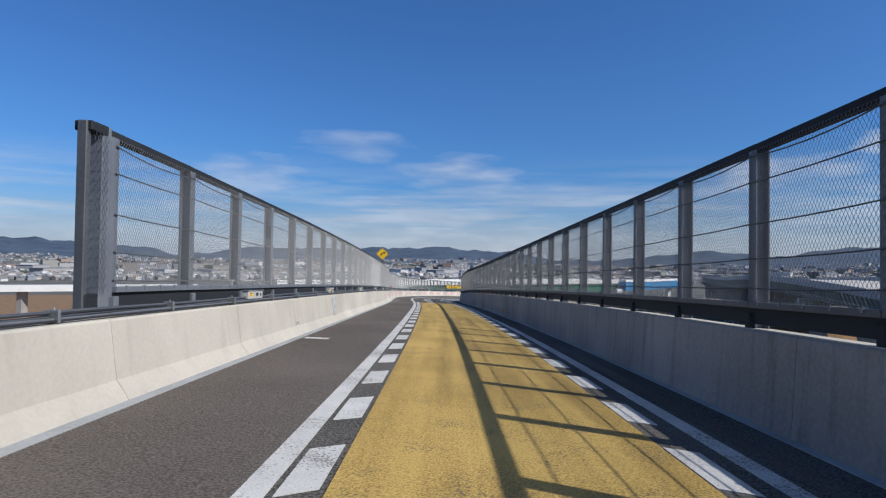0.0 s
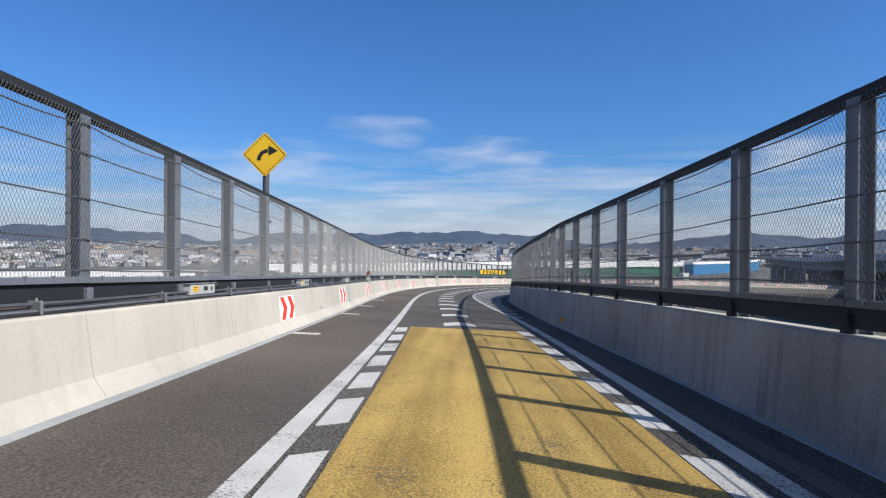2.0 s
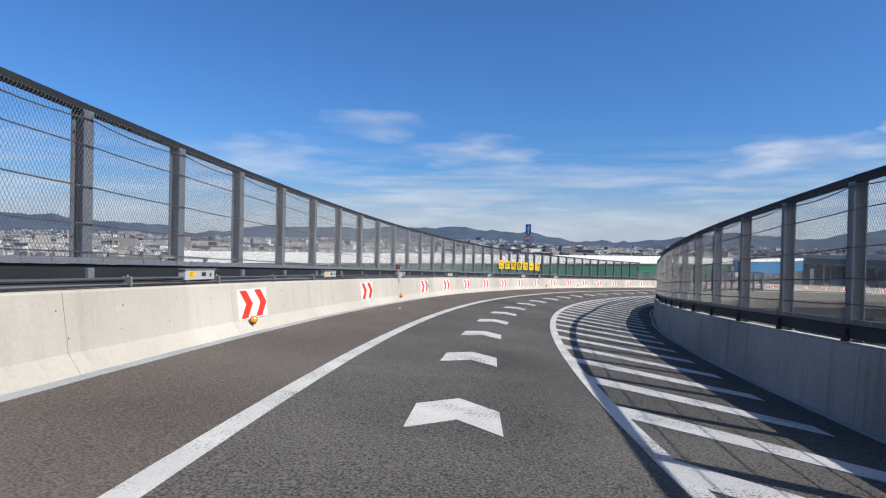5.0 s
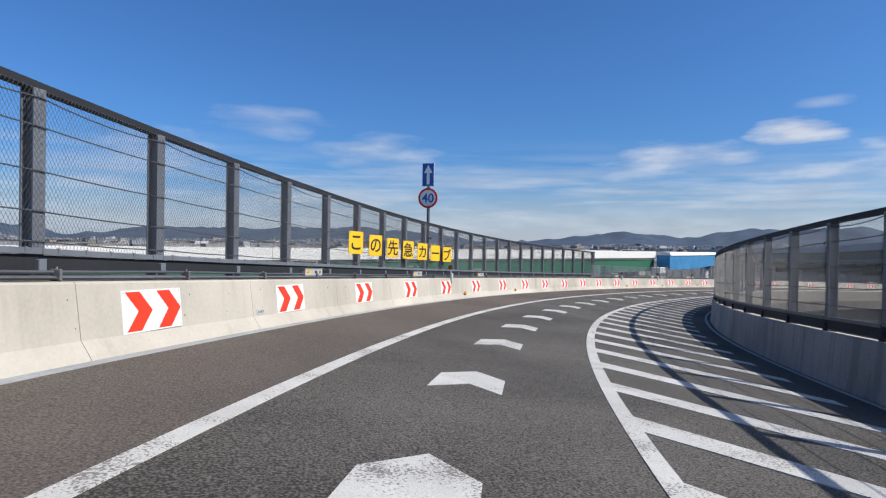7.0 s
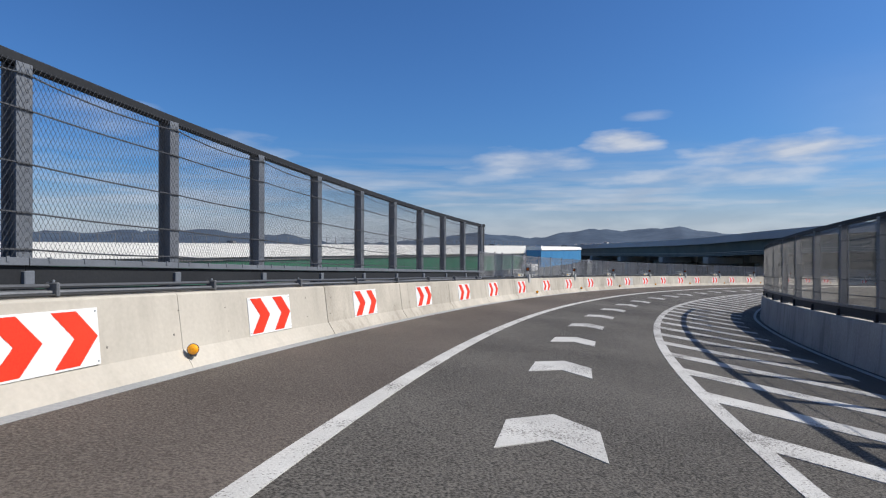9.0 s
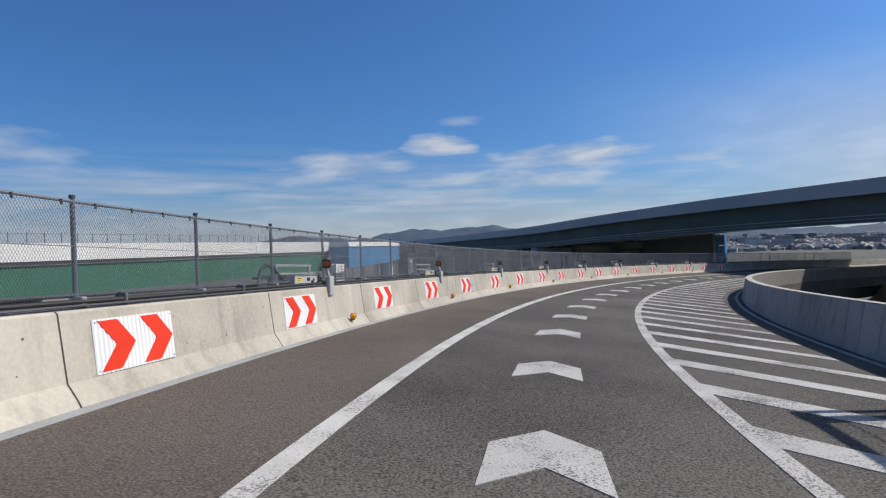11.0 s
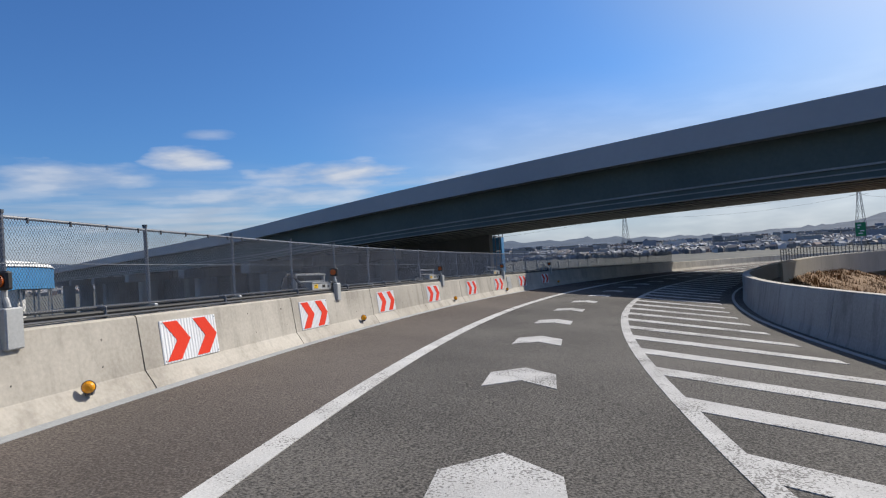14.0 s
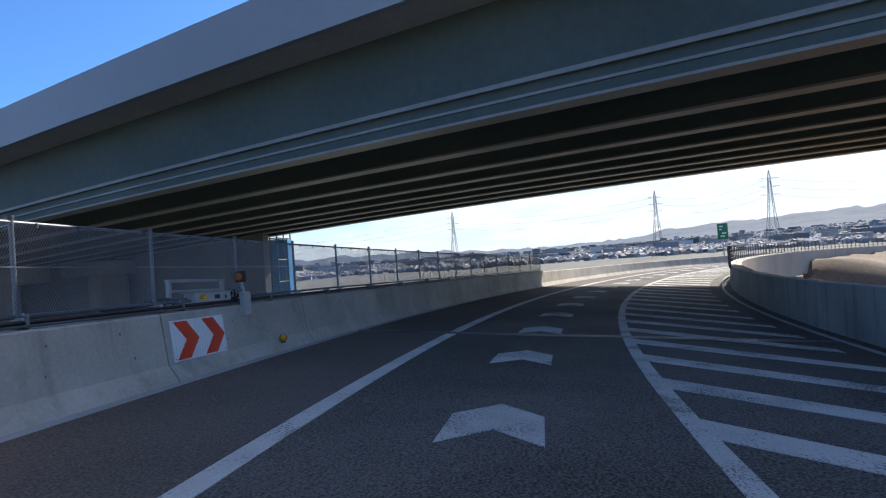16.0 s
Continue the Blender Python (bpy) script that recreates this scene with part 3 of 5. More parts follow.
# steel finger joint across the deck
flat("expansion_joint", [(199.2, left(199) + 0.1), (199.2, right(199) - 0.3), (199.5, right(199) - 0.3), (199.5, left(199) + 0.1)], STEEL, road, 0.0085)
flat("joint_gap", [(199.33, left(199) + 0.1), (199.33, right(199) - 0.3), (199.37, right(199) - 0.3), (199.37, left(199) + 0.1)], BLACK, road, 0.0105)

# ---------------------------------------------------------------- concrete barriers
barrier_left = new("barrier_left")
tagged(barrier_left, "sunlit pale concrete parapet wall with rain stains and joints", "barrier", kind="structure")
barrier_right = new("barrier_right")
tagged(barrier_right, "concrete parapet wall on the inside of the bend, in shade", "barrier", kind="structure")
HL = 0.80


def inner_top(s):
    """Height of the inner barrier over the road."""
    return float(np.interp(s, [30, 60, 95, 150, 176, 200], [0.965, 0.94, 0.91, 0.92, 0.95, 0.97]))


def foot(s):
    """How far the inner barrier's foot stands out."""
    return float(np.interp(s, [133, 139, 180, 192], [0.09, 0.20, 0.20, 0.05]))


def panel_l(s):
    b = left(s)
    return [(b, 0.0), (b - 0.03, 0.06), (b - 0.13, 0.20), (b - 0.205, HL - 0.02), (b - 0.225, HL), (b - 0.48, HL), (b - 0.48, -0.9), (b, -0.9)]


def lean_out(s):
    """How far the inner barrier stands back on the second stretch."""
    return float(np.interp(s, [133, 139], [0.0, 0.15]))


def panel_r(s):
    b, k, t = right(s) + 0.005 + lean_out(s), foot(s), inner_top(s)
    return [(b - k, 0.0), (b - 0.92 * k, 0.06), (b - 0.72 * k, 0.20), (b - 0.02, t - 0.02), (b, t), (b + 0.255, t), (b + 0.255, -0.9), (b - k, -0.9)]


def barrier(parent, profile, joint, joints):
    s0 = joints[0]
    for s, e in zip(joints, joints[1:]):
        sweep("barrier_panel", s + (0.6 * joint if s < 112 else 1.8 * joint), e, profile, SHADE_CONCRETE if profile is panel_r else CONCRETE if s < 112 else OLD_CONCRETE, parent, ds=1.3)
        # pale copy for the wall's top and back: their sunlight is painted in
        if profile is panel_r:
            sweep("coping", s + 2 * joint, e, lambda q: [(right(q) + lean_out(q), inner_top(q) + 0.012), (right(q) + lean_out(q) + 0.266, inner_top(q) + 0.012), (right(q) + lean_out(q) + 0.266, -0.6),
                                                        (right(q) + lean_out(q) + 0.262, -0.6), (right(q) + lean_out(q) + 0.262, inner_top(q) + 0.003), (right(q) + lean_out(q), inner_top(q) + 0.003)], CONCRETE, parent, 1.3, "coping and outer face in the paler lit colour")
    inner = lambda q: [(d + (-0.012 if profile is panel_l else 0.012), h - 0.012) for d, h in profile(q)]
    sweep("joint_core", s0, END, inner, JOINT, parent, label="dark joint filler between the panels")


barrier(barrier_left, panel_l, 0.012, [-50.35 + 3.645 * i for i in range(96)] + [END])
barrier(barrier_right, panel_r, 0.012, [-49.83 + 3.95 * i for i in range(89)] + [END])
rng = random.Random(12)
hole = None
for i in range(290):                # plugged form-tie holes in the outer parapet
    s = 58 + 0.98 * (i // 2) + rng.uniform(-0.12, 0.12)
    h = (0.34, 0.62)[i % 2] + rng.uniform(-0.03, 0.03)
    p = P(s, left(s) - 0.13 - 0.075 * (h - 0.2) / 0.6 + 0.002, h)
    if hole is None:
        bm = bmesh.new()
        plate(bm, disc(0, 0, 0.0095, 8), -0.002, 0.01)
        hole = part("tie_hole", bm, JOINT, barrier_left)
        ob = hole
    else:
        ob = new("tie_hole", hole.data)
        ob.parent = barrier_left
    k = rng.uniform(0.6, 1.3)
    ob.matrix_basis = Matrix.Translation(p) @ Matrix.Rotation(heading(s) + math.pi / 2, 4, "Z") @ Matrix.Rotation(radians(-7), 4, "X") @ Matrix.Diagonal((k, 1, k * rng.uniform(1, 1.6), 1))


# ---------------------------------------------------------------- tall mesh fences of the first stretch
def chain_link(bm, y0, y1, z0, z1, pitch, r, shear, x=0.0):
    """Diamond mesh: straight wires on both diagonals, clipped to the bay."""
    L, Hh = y1 - y0, z1 - z0
    k = -Hh * 0.62
    while k < L:
        for flip in (False, True):
            a, b = (k, 0.0), (k + Hh * 0.62, Hh)
            if a[0] < 0:
                a = (0.0, -a[0] / 0.62)
            if b[0] > L:
                b = (L, (L - k) / 0.62)
            if b[0] - a[0] > 0.01:
                ya, yb = (a[0], b[0]) if not flip else (L - a[0], L - b[0])
                p, q = Vector((x, y0 + ya, z0 + a[1] + shear * (y0 + ya))), Vector((x, y0 + yb, z0 + b[1] + shear * (y0 + yb)))
                zz = (q - p).normalized()
                n1 = Vector((1, 0, 0))
                n2 = zz.cross(n1)
                ring = [[bm.verts.new(c + r * (math.cos(t) * n1 + math.sin(t) * n2)) for t in (0.0, 2.094, 4.189)] for c in (p, q)]
                for i in range(3):
                    bm.faces.new((ring[0][i], ring[0][(i + 1) % 3], ring[1][(i + 1) % 3], ring[1][i]))
        k += pitch
    return bm


def sagging(bm, y0, y1, z, sag, r, shear, x):
    pts = [(x, y0 + (y1 - y0) * i / 6, z - sag * (1 - (i / 3 - 1) ** 2) + shear * (y0 + (y1 - y0) * i / 6)) for i in range(7)]
    return tube(bm, pts, r, 5)


def tall_bay(side, shear, base, plate_z, top, cables, end=False):
    """One bay of the tall fence; side +1: the road lies at +x. Heights over the road's edge."""
    bay = thing("fence_bay", Matrix(), "grey steel fence bay with diamond wire mesh and taut cables", "fence", "tall mesh fence bays")
    L = 1.975
    bm = bmesh.new()            # H-section post
    prism(bm, [(-0.075, -0.078), (-0.062, -0.078), (-0.062, -0.006), (0.062, -0.006), (0.062, -0.078), (0.075, -0.078),
               (0.075, 0.078), (0.062, 0.078), (0.062, 0.006), (-0.062, 0.006), (-0.062, 0.078), (-0.075, 0.078)], base, top - 0.08)
    part("post", bm, POST, bay)
    bm = box(bmesh.new(), -0.12, 0.12, -0.13, 0.13, base - 0.03, base, 0.004)
    part("base_plate", bm, POST, bay)
    bm = bmesh.new()
    box(bm, -0.05, 0.05, -0.01, L + 0.01, top - 0.10, top, 0.012, shear)
    part("top_rail", bm, DARK, bay, "near-black top rail")
    bm = box(bmesh.new(), 0.078 * side - 0.01, 0.078 * side + 0.012, 0.0, L - 0.01, plate_z[0], plate_z[1], 0.0, shear)
    part("kick_plate", bm, DARK, bay, "near-black kick plate")
    # side -1 gets darker mesh, angle and stiffeners: its shade is painted in
    bm = bmesh.new()
    chain_link(bm, 0.0, L, plate_z[1], top - 0.09, 0.050, 0.0019, shear, 0.098 * side)
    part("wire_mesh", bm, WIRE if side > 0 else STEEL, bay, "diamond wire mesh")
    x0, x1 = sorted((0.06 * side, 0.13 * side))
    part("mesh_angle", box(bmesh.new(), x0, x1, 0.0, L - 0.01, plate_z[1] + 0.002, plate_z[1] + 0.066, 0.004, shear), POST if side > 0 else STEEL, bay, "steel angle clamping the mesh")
    for i in range(5):
        y = 0.2 + 0.39 * i
        part("clip", box(bmesh.new(), 0.125 * side - 0.012, 0.125 * side + 0.012, y - 0.015, y + 0.015, plate_z[1] + 0.03 + shear * y, plate_z[1] + 0.075 + shear * y), POST, bay)
    for i, z in enumerate(cables):
        bm = bmesh.new()
        sagging(bm, 0.0, L, z, 0.055 if i == len(cables) - 1 else 0.012, 0.008, shear, 0.088 * side)
        part("cable", bm, STEEL, bay)
    bm = box(bmesh.new(), 0.10 * side - 0.03, 0.10 * side + 0.03, -0.05, 0.05, base, plate_z[0] + 0.12, 0.006)
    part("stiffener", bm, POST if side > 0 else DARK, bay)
    return bay


def bay_pose(a, b):
    return Matrix.Translation(a) @ Matrix.Rotation(math.atan2(-(b.x - a.x), b.y - a.y), 4, "Z")


def run_of_bays(anchors, dfun, proto_for, bay_length=1.975):
    """Copies bays along the barrier; anchors: (number of the post, its place along the ramp)."""
    first = {}
    place = lambda i: float(np.interp(i, [q[0] for q in anchors], [q[1] for q in anchors]))
    for i in range(anchors[0][0], anchors[-1][0]):
        s, e = place(i), place(i + 1)
        a, b = P(s, dfun(s)), P(e, dfun(e))
        key = proto_for(s, 0.004 * round((b.z - a.z) / 0.004 / bay_length))
        m = bay_pose(a, b) @ Matrix.Diagonal((1, math.hypot(b.x - a.x, b.y - a.y) / bay_length, 1, 1))
        if key not in first:
            first[key] = key[0](*key[1:])
            first[key].matrix_basis = m
        else:
            copy_thing(first[key], m @ Matrix.Diagonal((1, 1 / first[key].scale.y, 1, 1)))
    return place(anchors[-1][0])


key_l = lambda s, slope: (tall_bay, 1, slope, HL + 0.03, (0.885, 1.045), 2.78, (1.18, 1.48, 1.88, 2.32, 2.61))
def key_r(s, slope):
    t = 0.03 * round(inner_top(s) / 0.03)
    return tall_bay, -1, slope, t, (round(t + 0.07, 3), round(t + 0.24, 3)), 3.015, (1.42, 1.74, 2.12, 2.58, 2.87)



end_l = run_of_bays([(0, -13.5), (4, -5.6), (8, 2.35), (13, 12.1), (17, 19.26), (20, 25.28), (23, 31.07), (24, 32.58), (27, 38.62), (41, 65.4), (48, 78.6), (55, 91.9), (58, 97.4), (73, 125.0)], lambda s: left(s) - 0.50, key_l)
end_r = run_of_bays([(-14, -40.7), (0, -13.3), (4, -5.55), (8, 2.25), (13, 12.05), (16, 18.4), (17, 20.4), (19, 25.02), (21, 28.95), (23, 32.4), (26, 37.9), (41, 69.79), (71, 135.0)], lambda s: right(s) + 0.16, key_r)


def end_frame(m, side, base, plate_z, top):
    f = thing("fence_end_frame", m, "dark steel end frame closing the tall mesh fence", "fence")
    bm = box(bmesh.new(), -0.075, 0.075, -0.08, 0.08, base, top, 0.01)
    part("post", bm, POST, f)
    bm = box(bmesh.new(), -0.09, 0.09, 0.0, 0.30, top - 0.10, top, 0.01)
    part("top_rail", bm, DARK, f)
    bm = box(bmesh.new(), -0.05, 0.05, 0.24, 0.32, plate_z[0], top, 0.01)
    part("end_bar", bm, STEEL, f)
    bm = box(bmesh.new(), -0.06, 0.06, 0.0, 0.30, plate_z[0], plate_z[1], 0.01)
    part("kick_plate", bm, DARK, f)
    bm = bmesh.new()
    chain_link(bm, 0.0, 0.28, plate_z[1], top - 0.09, 0.062, 0.0021, 0.0, 0.098 * side)
    part("wire_mesh", bm, WIRE, f)
    return f


end_frame(at(end_l, left(end_l) - 0.50), 1, HL, (0.885, 1.045), 2.78)
end_frame(at(end_r, right(end_r) + 0.16), -1, inner_top(end_r), (0.99, 1.16), 3.015)
end_frame(at(-13.65, left(-13.65) - 0.50, 0, math.pi), -1, HL, (0.885, 1.045), 2.78)

# conduits on the outer parapet
for dd, hh, rr in ((-0.345, 0.895, 0.020), (-0.365, 0.850, 0.019), (-0.31, 0.835, 0.0185), (-0.275, 0.826, 0.012)):
    prof = lambda s, dd=dd, hh=hh, rr=rr: [(left(s) + dd + 0.02 * noise.noise((0.5 * s, dd * 40, 1)) + rr * math.cos(t), hh + 0.016 * noise.noise((0.4 * s, dd * 40, 6)) + rr * math.sin(t)) for t in (0.0, 1.047, 2.094, 3.142, 4.189, 5.236)]
    c = sweep("conduit", -50, 126 if rr > 0.018 else 215, prof, STEEL if rr > 0.0188 else DULLGALV if rr > 0.018 else BLACK, ds=1.0)
    tagged(c, "grey steel conduit along the top of the parapet", "conduit")
clip = None
for i in range(110):
    s = -30 + i * 2.2
    if clip is None:
        clip = thing("conduit_clip", at(s, left(s) - 0.31, HL), "small galvanised saddle holding the conduits on the parapet", "clip", "conduit clips")
        part("saddle", box(bmesh.new(), -0.075, 0.06, -0.018, 0.018, 0, 0.125, 0.012), DULLGALV, clip)
        part("bolt", rod(bmesh.new(), (0.0, 0, 0.12), (0.0, 0, 0.145), 0.010), GALV, clip)
    else:
        copy_thing(clip, at(s, left(s) - 0.31, HL))


# ---------------------------------------------------------------- low chain-link fence of the second stretch
def low_bay(shear):
    L = 1.90
    bay = thing("fence_bay", Matrix(), "galvanised chain-link fence bay with a tube rail on the parapet", "fence", "low chain-link fence bays")
    bm = rod(bmesh.new(), (0, 0, HL - 0.02), (0, 0, 1.80), 0.022, 10)
    part("post", bm, POST, bay)
    part("post_cap", rod(bmesh.new(), (0, 0, 1.80), (0, 0, 1.83), 0.028, 10), STEEL, bay)
    part("foot", box(bmesh.new(), -0.05, 0.07, -0.06, 0.06, HL - 0.01, HL + 0.02, 0.004), DULLGALV, bay)
    part("base_clamp", box(bmesh.new(), -0.035, 0.10, -0.035, 0.035, HL + 0.02, HL + 0.10, 0.01), GALV, bay, "bright base clamp")
    part("base_pipe", rod(bmesh.new(), (0.085, 0, HL + 0.055), (0.085, L, HL + 0.055 + shear * L), 0.024, 8), BLACK, bay, "black cable pipe along the parapet top")
    part("base_pipe", rod(bmesh.new(), (0.14, 0, HL + 0.022), (0.14, L, HL + 0.022 + shear * L), 0.013, 6), STEEL, bay)
    part("top_rail", rod(bmesh.new(), (0, 0, 1.77), (0, L, 1.77 + shear * L), 0.016, 8), POST, bay)
    part("mid_wire", rod(bmesh.new(), (0.02, 0, 1.36), (0.02, L, 1.36 + shear * L), 0.005, 5), GALV, bay)
    part("bottom_rail", rod(bmesh.new(), (0, 0, 0.91), (0, L, 0.91 + shear * L), 0.02, 8), STEEL, bay)
    bm = bmesh.new()
    chain_link(bm, 0.0, L, 0.90, 1.76, 0.031, 0.0018, shear, 0.03)
    part("wire_mesh", bm, MESH_GALV, bay, "fine diamond wire mesh")
    for i in range(4):
        y = 0.25 + 0.5 * i
        bm = box(bmesh.new(), 0.015, 0.035, y - 0.009, y + 0.009, 1.725 + shear * y, 1.775 + shear * y, 0.002)
        part("hook", bm, STEEL, bay)
    return bay


key_low = lambda s, slope: (low_bay, slope)
end_low = run_of_bays([(-3, 124.5), (-2, 126.3), (-1, 127.2), (0, 128.6), (9, 145.25), (15, 156.1), (28, 179.7), (35, 192.2), (38, 197.65), (41, 203.15), (51, 221.6)], lambda s: left(s) - 0.38, key_low, 1.90)


def railing_bay(shear):
    L = 2.0
    bay = thing("railing_bay", Matrix(), "plain galvanised parapet railing bay", "railing", "parapet railing bays")
    for y in (0.0, 1.0):
        part("baluster", box(bmesh.new(), -0.025, 0.025, y - 0.02, y + 0.02, 0.85, 1.85 + shear * y), STEEL, bay)
    part("top_rail", box(bmesh.new(), -0.04, 0.04, 0, L, 1.84, 1.90, 0.01, shear), STEEL, bay)
    for z in (1.15, 1.40, 1.62):
        part("rail", box(bmesh.new(), -0.015, 0.015, 0, L, z, z + 0.03, 0.0, shear), STEEL, bay)
    return bay


run_of_bays([(0, 217.5), (33, 289.0)], lambda s: right(s) + 0.1, lambda s, slope: (railing_bay, slope), 2.0)


# ---------------------------------------------------------------- boards and fittings on the outer parapet
def lean(s, h, out=0.0):
    """A pose on the parapet's sloping face: x along the ramp, -y out towards the road."""
    f = 0.13 + 0.075 * (h - 0.2) / 0.6 - out
    return Matrix.Translation(P(s, left(s) - f, h)) @ Matrix.Rotation(heading(s) + math.pi / 2, 4, "Z") @ Matrix.Rotation(radians(-7), 4, "X")


def chevron_board(rib):
    """rib: depth of the sheet's vertical corrugations."""
    b = thing("chevron_board", Matrix(), "white corrugated curve board with two red chevrons on the concrete parapet", "road sign", "curve chevron boards")
    n, w, h = 20, 1.12, 0.50    # shallow vertical corrugations, one sheet
    bm, wave = bmesh.new(), []
    for i in range(n):
        x0, q = -w / 2 + w * i / n, w / n
        wave += [(x0, rib - 0.018), (x0 + 0.2 * q, -0.018), (x0 + 0.5 * q, -0.018), (x0 + 0.7 * q, rib - 0.018)]
    prism(bm, wave + [(w / 2, rib - 0.018), (w / 2, -0.004), (-w / 2, -0.004)], -h / 2, h / 2)
    part("sheet", bm, SIGN_WHITE, b)
    for c in (-0.504, 0.067):
        bm = bmesh.new()
        plate(bm, [(c, 0.232), (c + 0.255, 0.232), (c + 0.475, 0.0), (c + 0.255, -0.232), (c, -0.232), (c + 0.22, 0.0)], -0.0205, -0.016)
        part("chevron", bm, SIGN_RED, b, "red reflective chevron")
    for x in (-0.53, 0.53):
        for z in (-0.22, 0.22):
            part("screw", rod(bmesh.new(), (x, -0.023, z), (x, -0.015, z), 0.009, 6), GALV, b)
    return b


BOARDS = [25.80, 33.22, 41.04, 48.64, 56.00, 63.40, 70.81, 78.18, 81.88, 85.70, 89.56, 93.45, 97.15, 100.78, 104.52, 108.36, 111.90, 115.34, 118.88, 122.32, 125.46, 129.10, 132.79, 136.48, 140.39, 144.06, 147.59, 151.25, 154.97, 158.58, 162.03, 165.70, 169.23, 172.78, 176.53, 180.20, 184.16, 187.55, 190.94, 194.53]
boards = {}
for s in BOARDS:
    m = lean(s, 0.455) @ Matrix.Rotation(0.035 if s > 60 else 0.047, 4, "Y")
    rib = 0.0025 if s < 115 else 0.006
    if rib not in boards:
        boards[rib] = chevron_board(rib)
        boards[rib].matrix_basis = m
    else:
        copy_thing(boards[rib], m)


def access_plate():
    b = thing("access_plate", Matrix(), "grey metal access plate bolted to the concrete parapet", "plate", "access plates")
    part("sheet", box(bmesh.new(), -0.27, 0.27, -0.022, 0.0, -0.27, 0.27, 0.004), CABINET, b)
    for x in (-0.23, 0.0, 0.23):
        for z in (-0.23, 0.23):
            part("bolt", rod(bmesh.new(), (x, -0.03, z), (x, -0.018, z), 0.009, 6), STEEL, b)
    for x in (-0.1, 0.1):
        part("slot", box(bmesh.new(), x - 0.035, x + 0.035, -0.027, -0.018, -0.012, 0.012), STEEL, b)
    return b


acc = None
for s in (-1.5, 34.8, 79.1, 148.4, 188.95):
    if acc is None:
        acc = access_plate()
        acc.matrix_basis = lean(s, 0.45)
    else:
        copy_thing(acc, lean(s, 0.45))


def stud():
    b = thing("delineator", Matrix(), "round amber reflector on a short bracket at the parapet's foot", "reflector", "amber delineators")
    part("bracket", box(bmesh.new(), -0.035, 0.035, -0.06, 0.02, -0.08, -0.03, 0.006), STEEL, b)
    bm = bmesh.new()
    rings = [[bm.verts.new((0.058 * math.cos(a) * math.cos(6.2832 * k / 14), -0.06 - 0.05 * math.sin(a), 0.058 * math.cos(a) * math.sin(6.2832 * k / 14))) for k in range(14)]
             for a in (0.0, 0.4, 0.8, 1.2)]
    for p, q in zip(rings, rings[1:]):
        for k in range(14):
            bm.faces.new((p[k], p[(k + 1) % 14], q[(k + 1) % 14], q[k]))
    bm.faces.new(rings[-1])
    bm.faces.new(rings[0][::-1])
    part("lens", bm, AMBER, b, "domed amber lens")
    plate_bm = bmesh.new()
    plate(plate_bm, disc(0, 0, 0.063, 18), -0.062, -0.045)
    part("housing", plate_bm, STEEL, b)
    return b


rs = None
for s in (63.2, 74.45, 102.8, 110.1, 131.0, 138.4, 145.75, 153.1, 160.3, 167.5, 174.85, 182.0, 188.3, 196.5):
    m = Matrix.Translation(P(s, left(s) - 0.05, 0.21)) @ Matrix.Rotation(heading(s) + 0.5, 4, "Z")
    if rs is None:
        rs = stud()
        rs.matrix_basis = m
    else:
        copy_thing(rs, m)


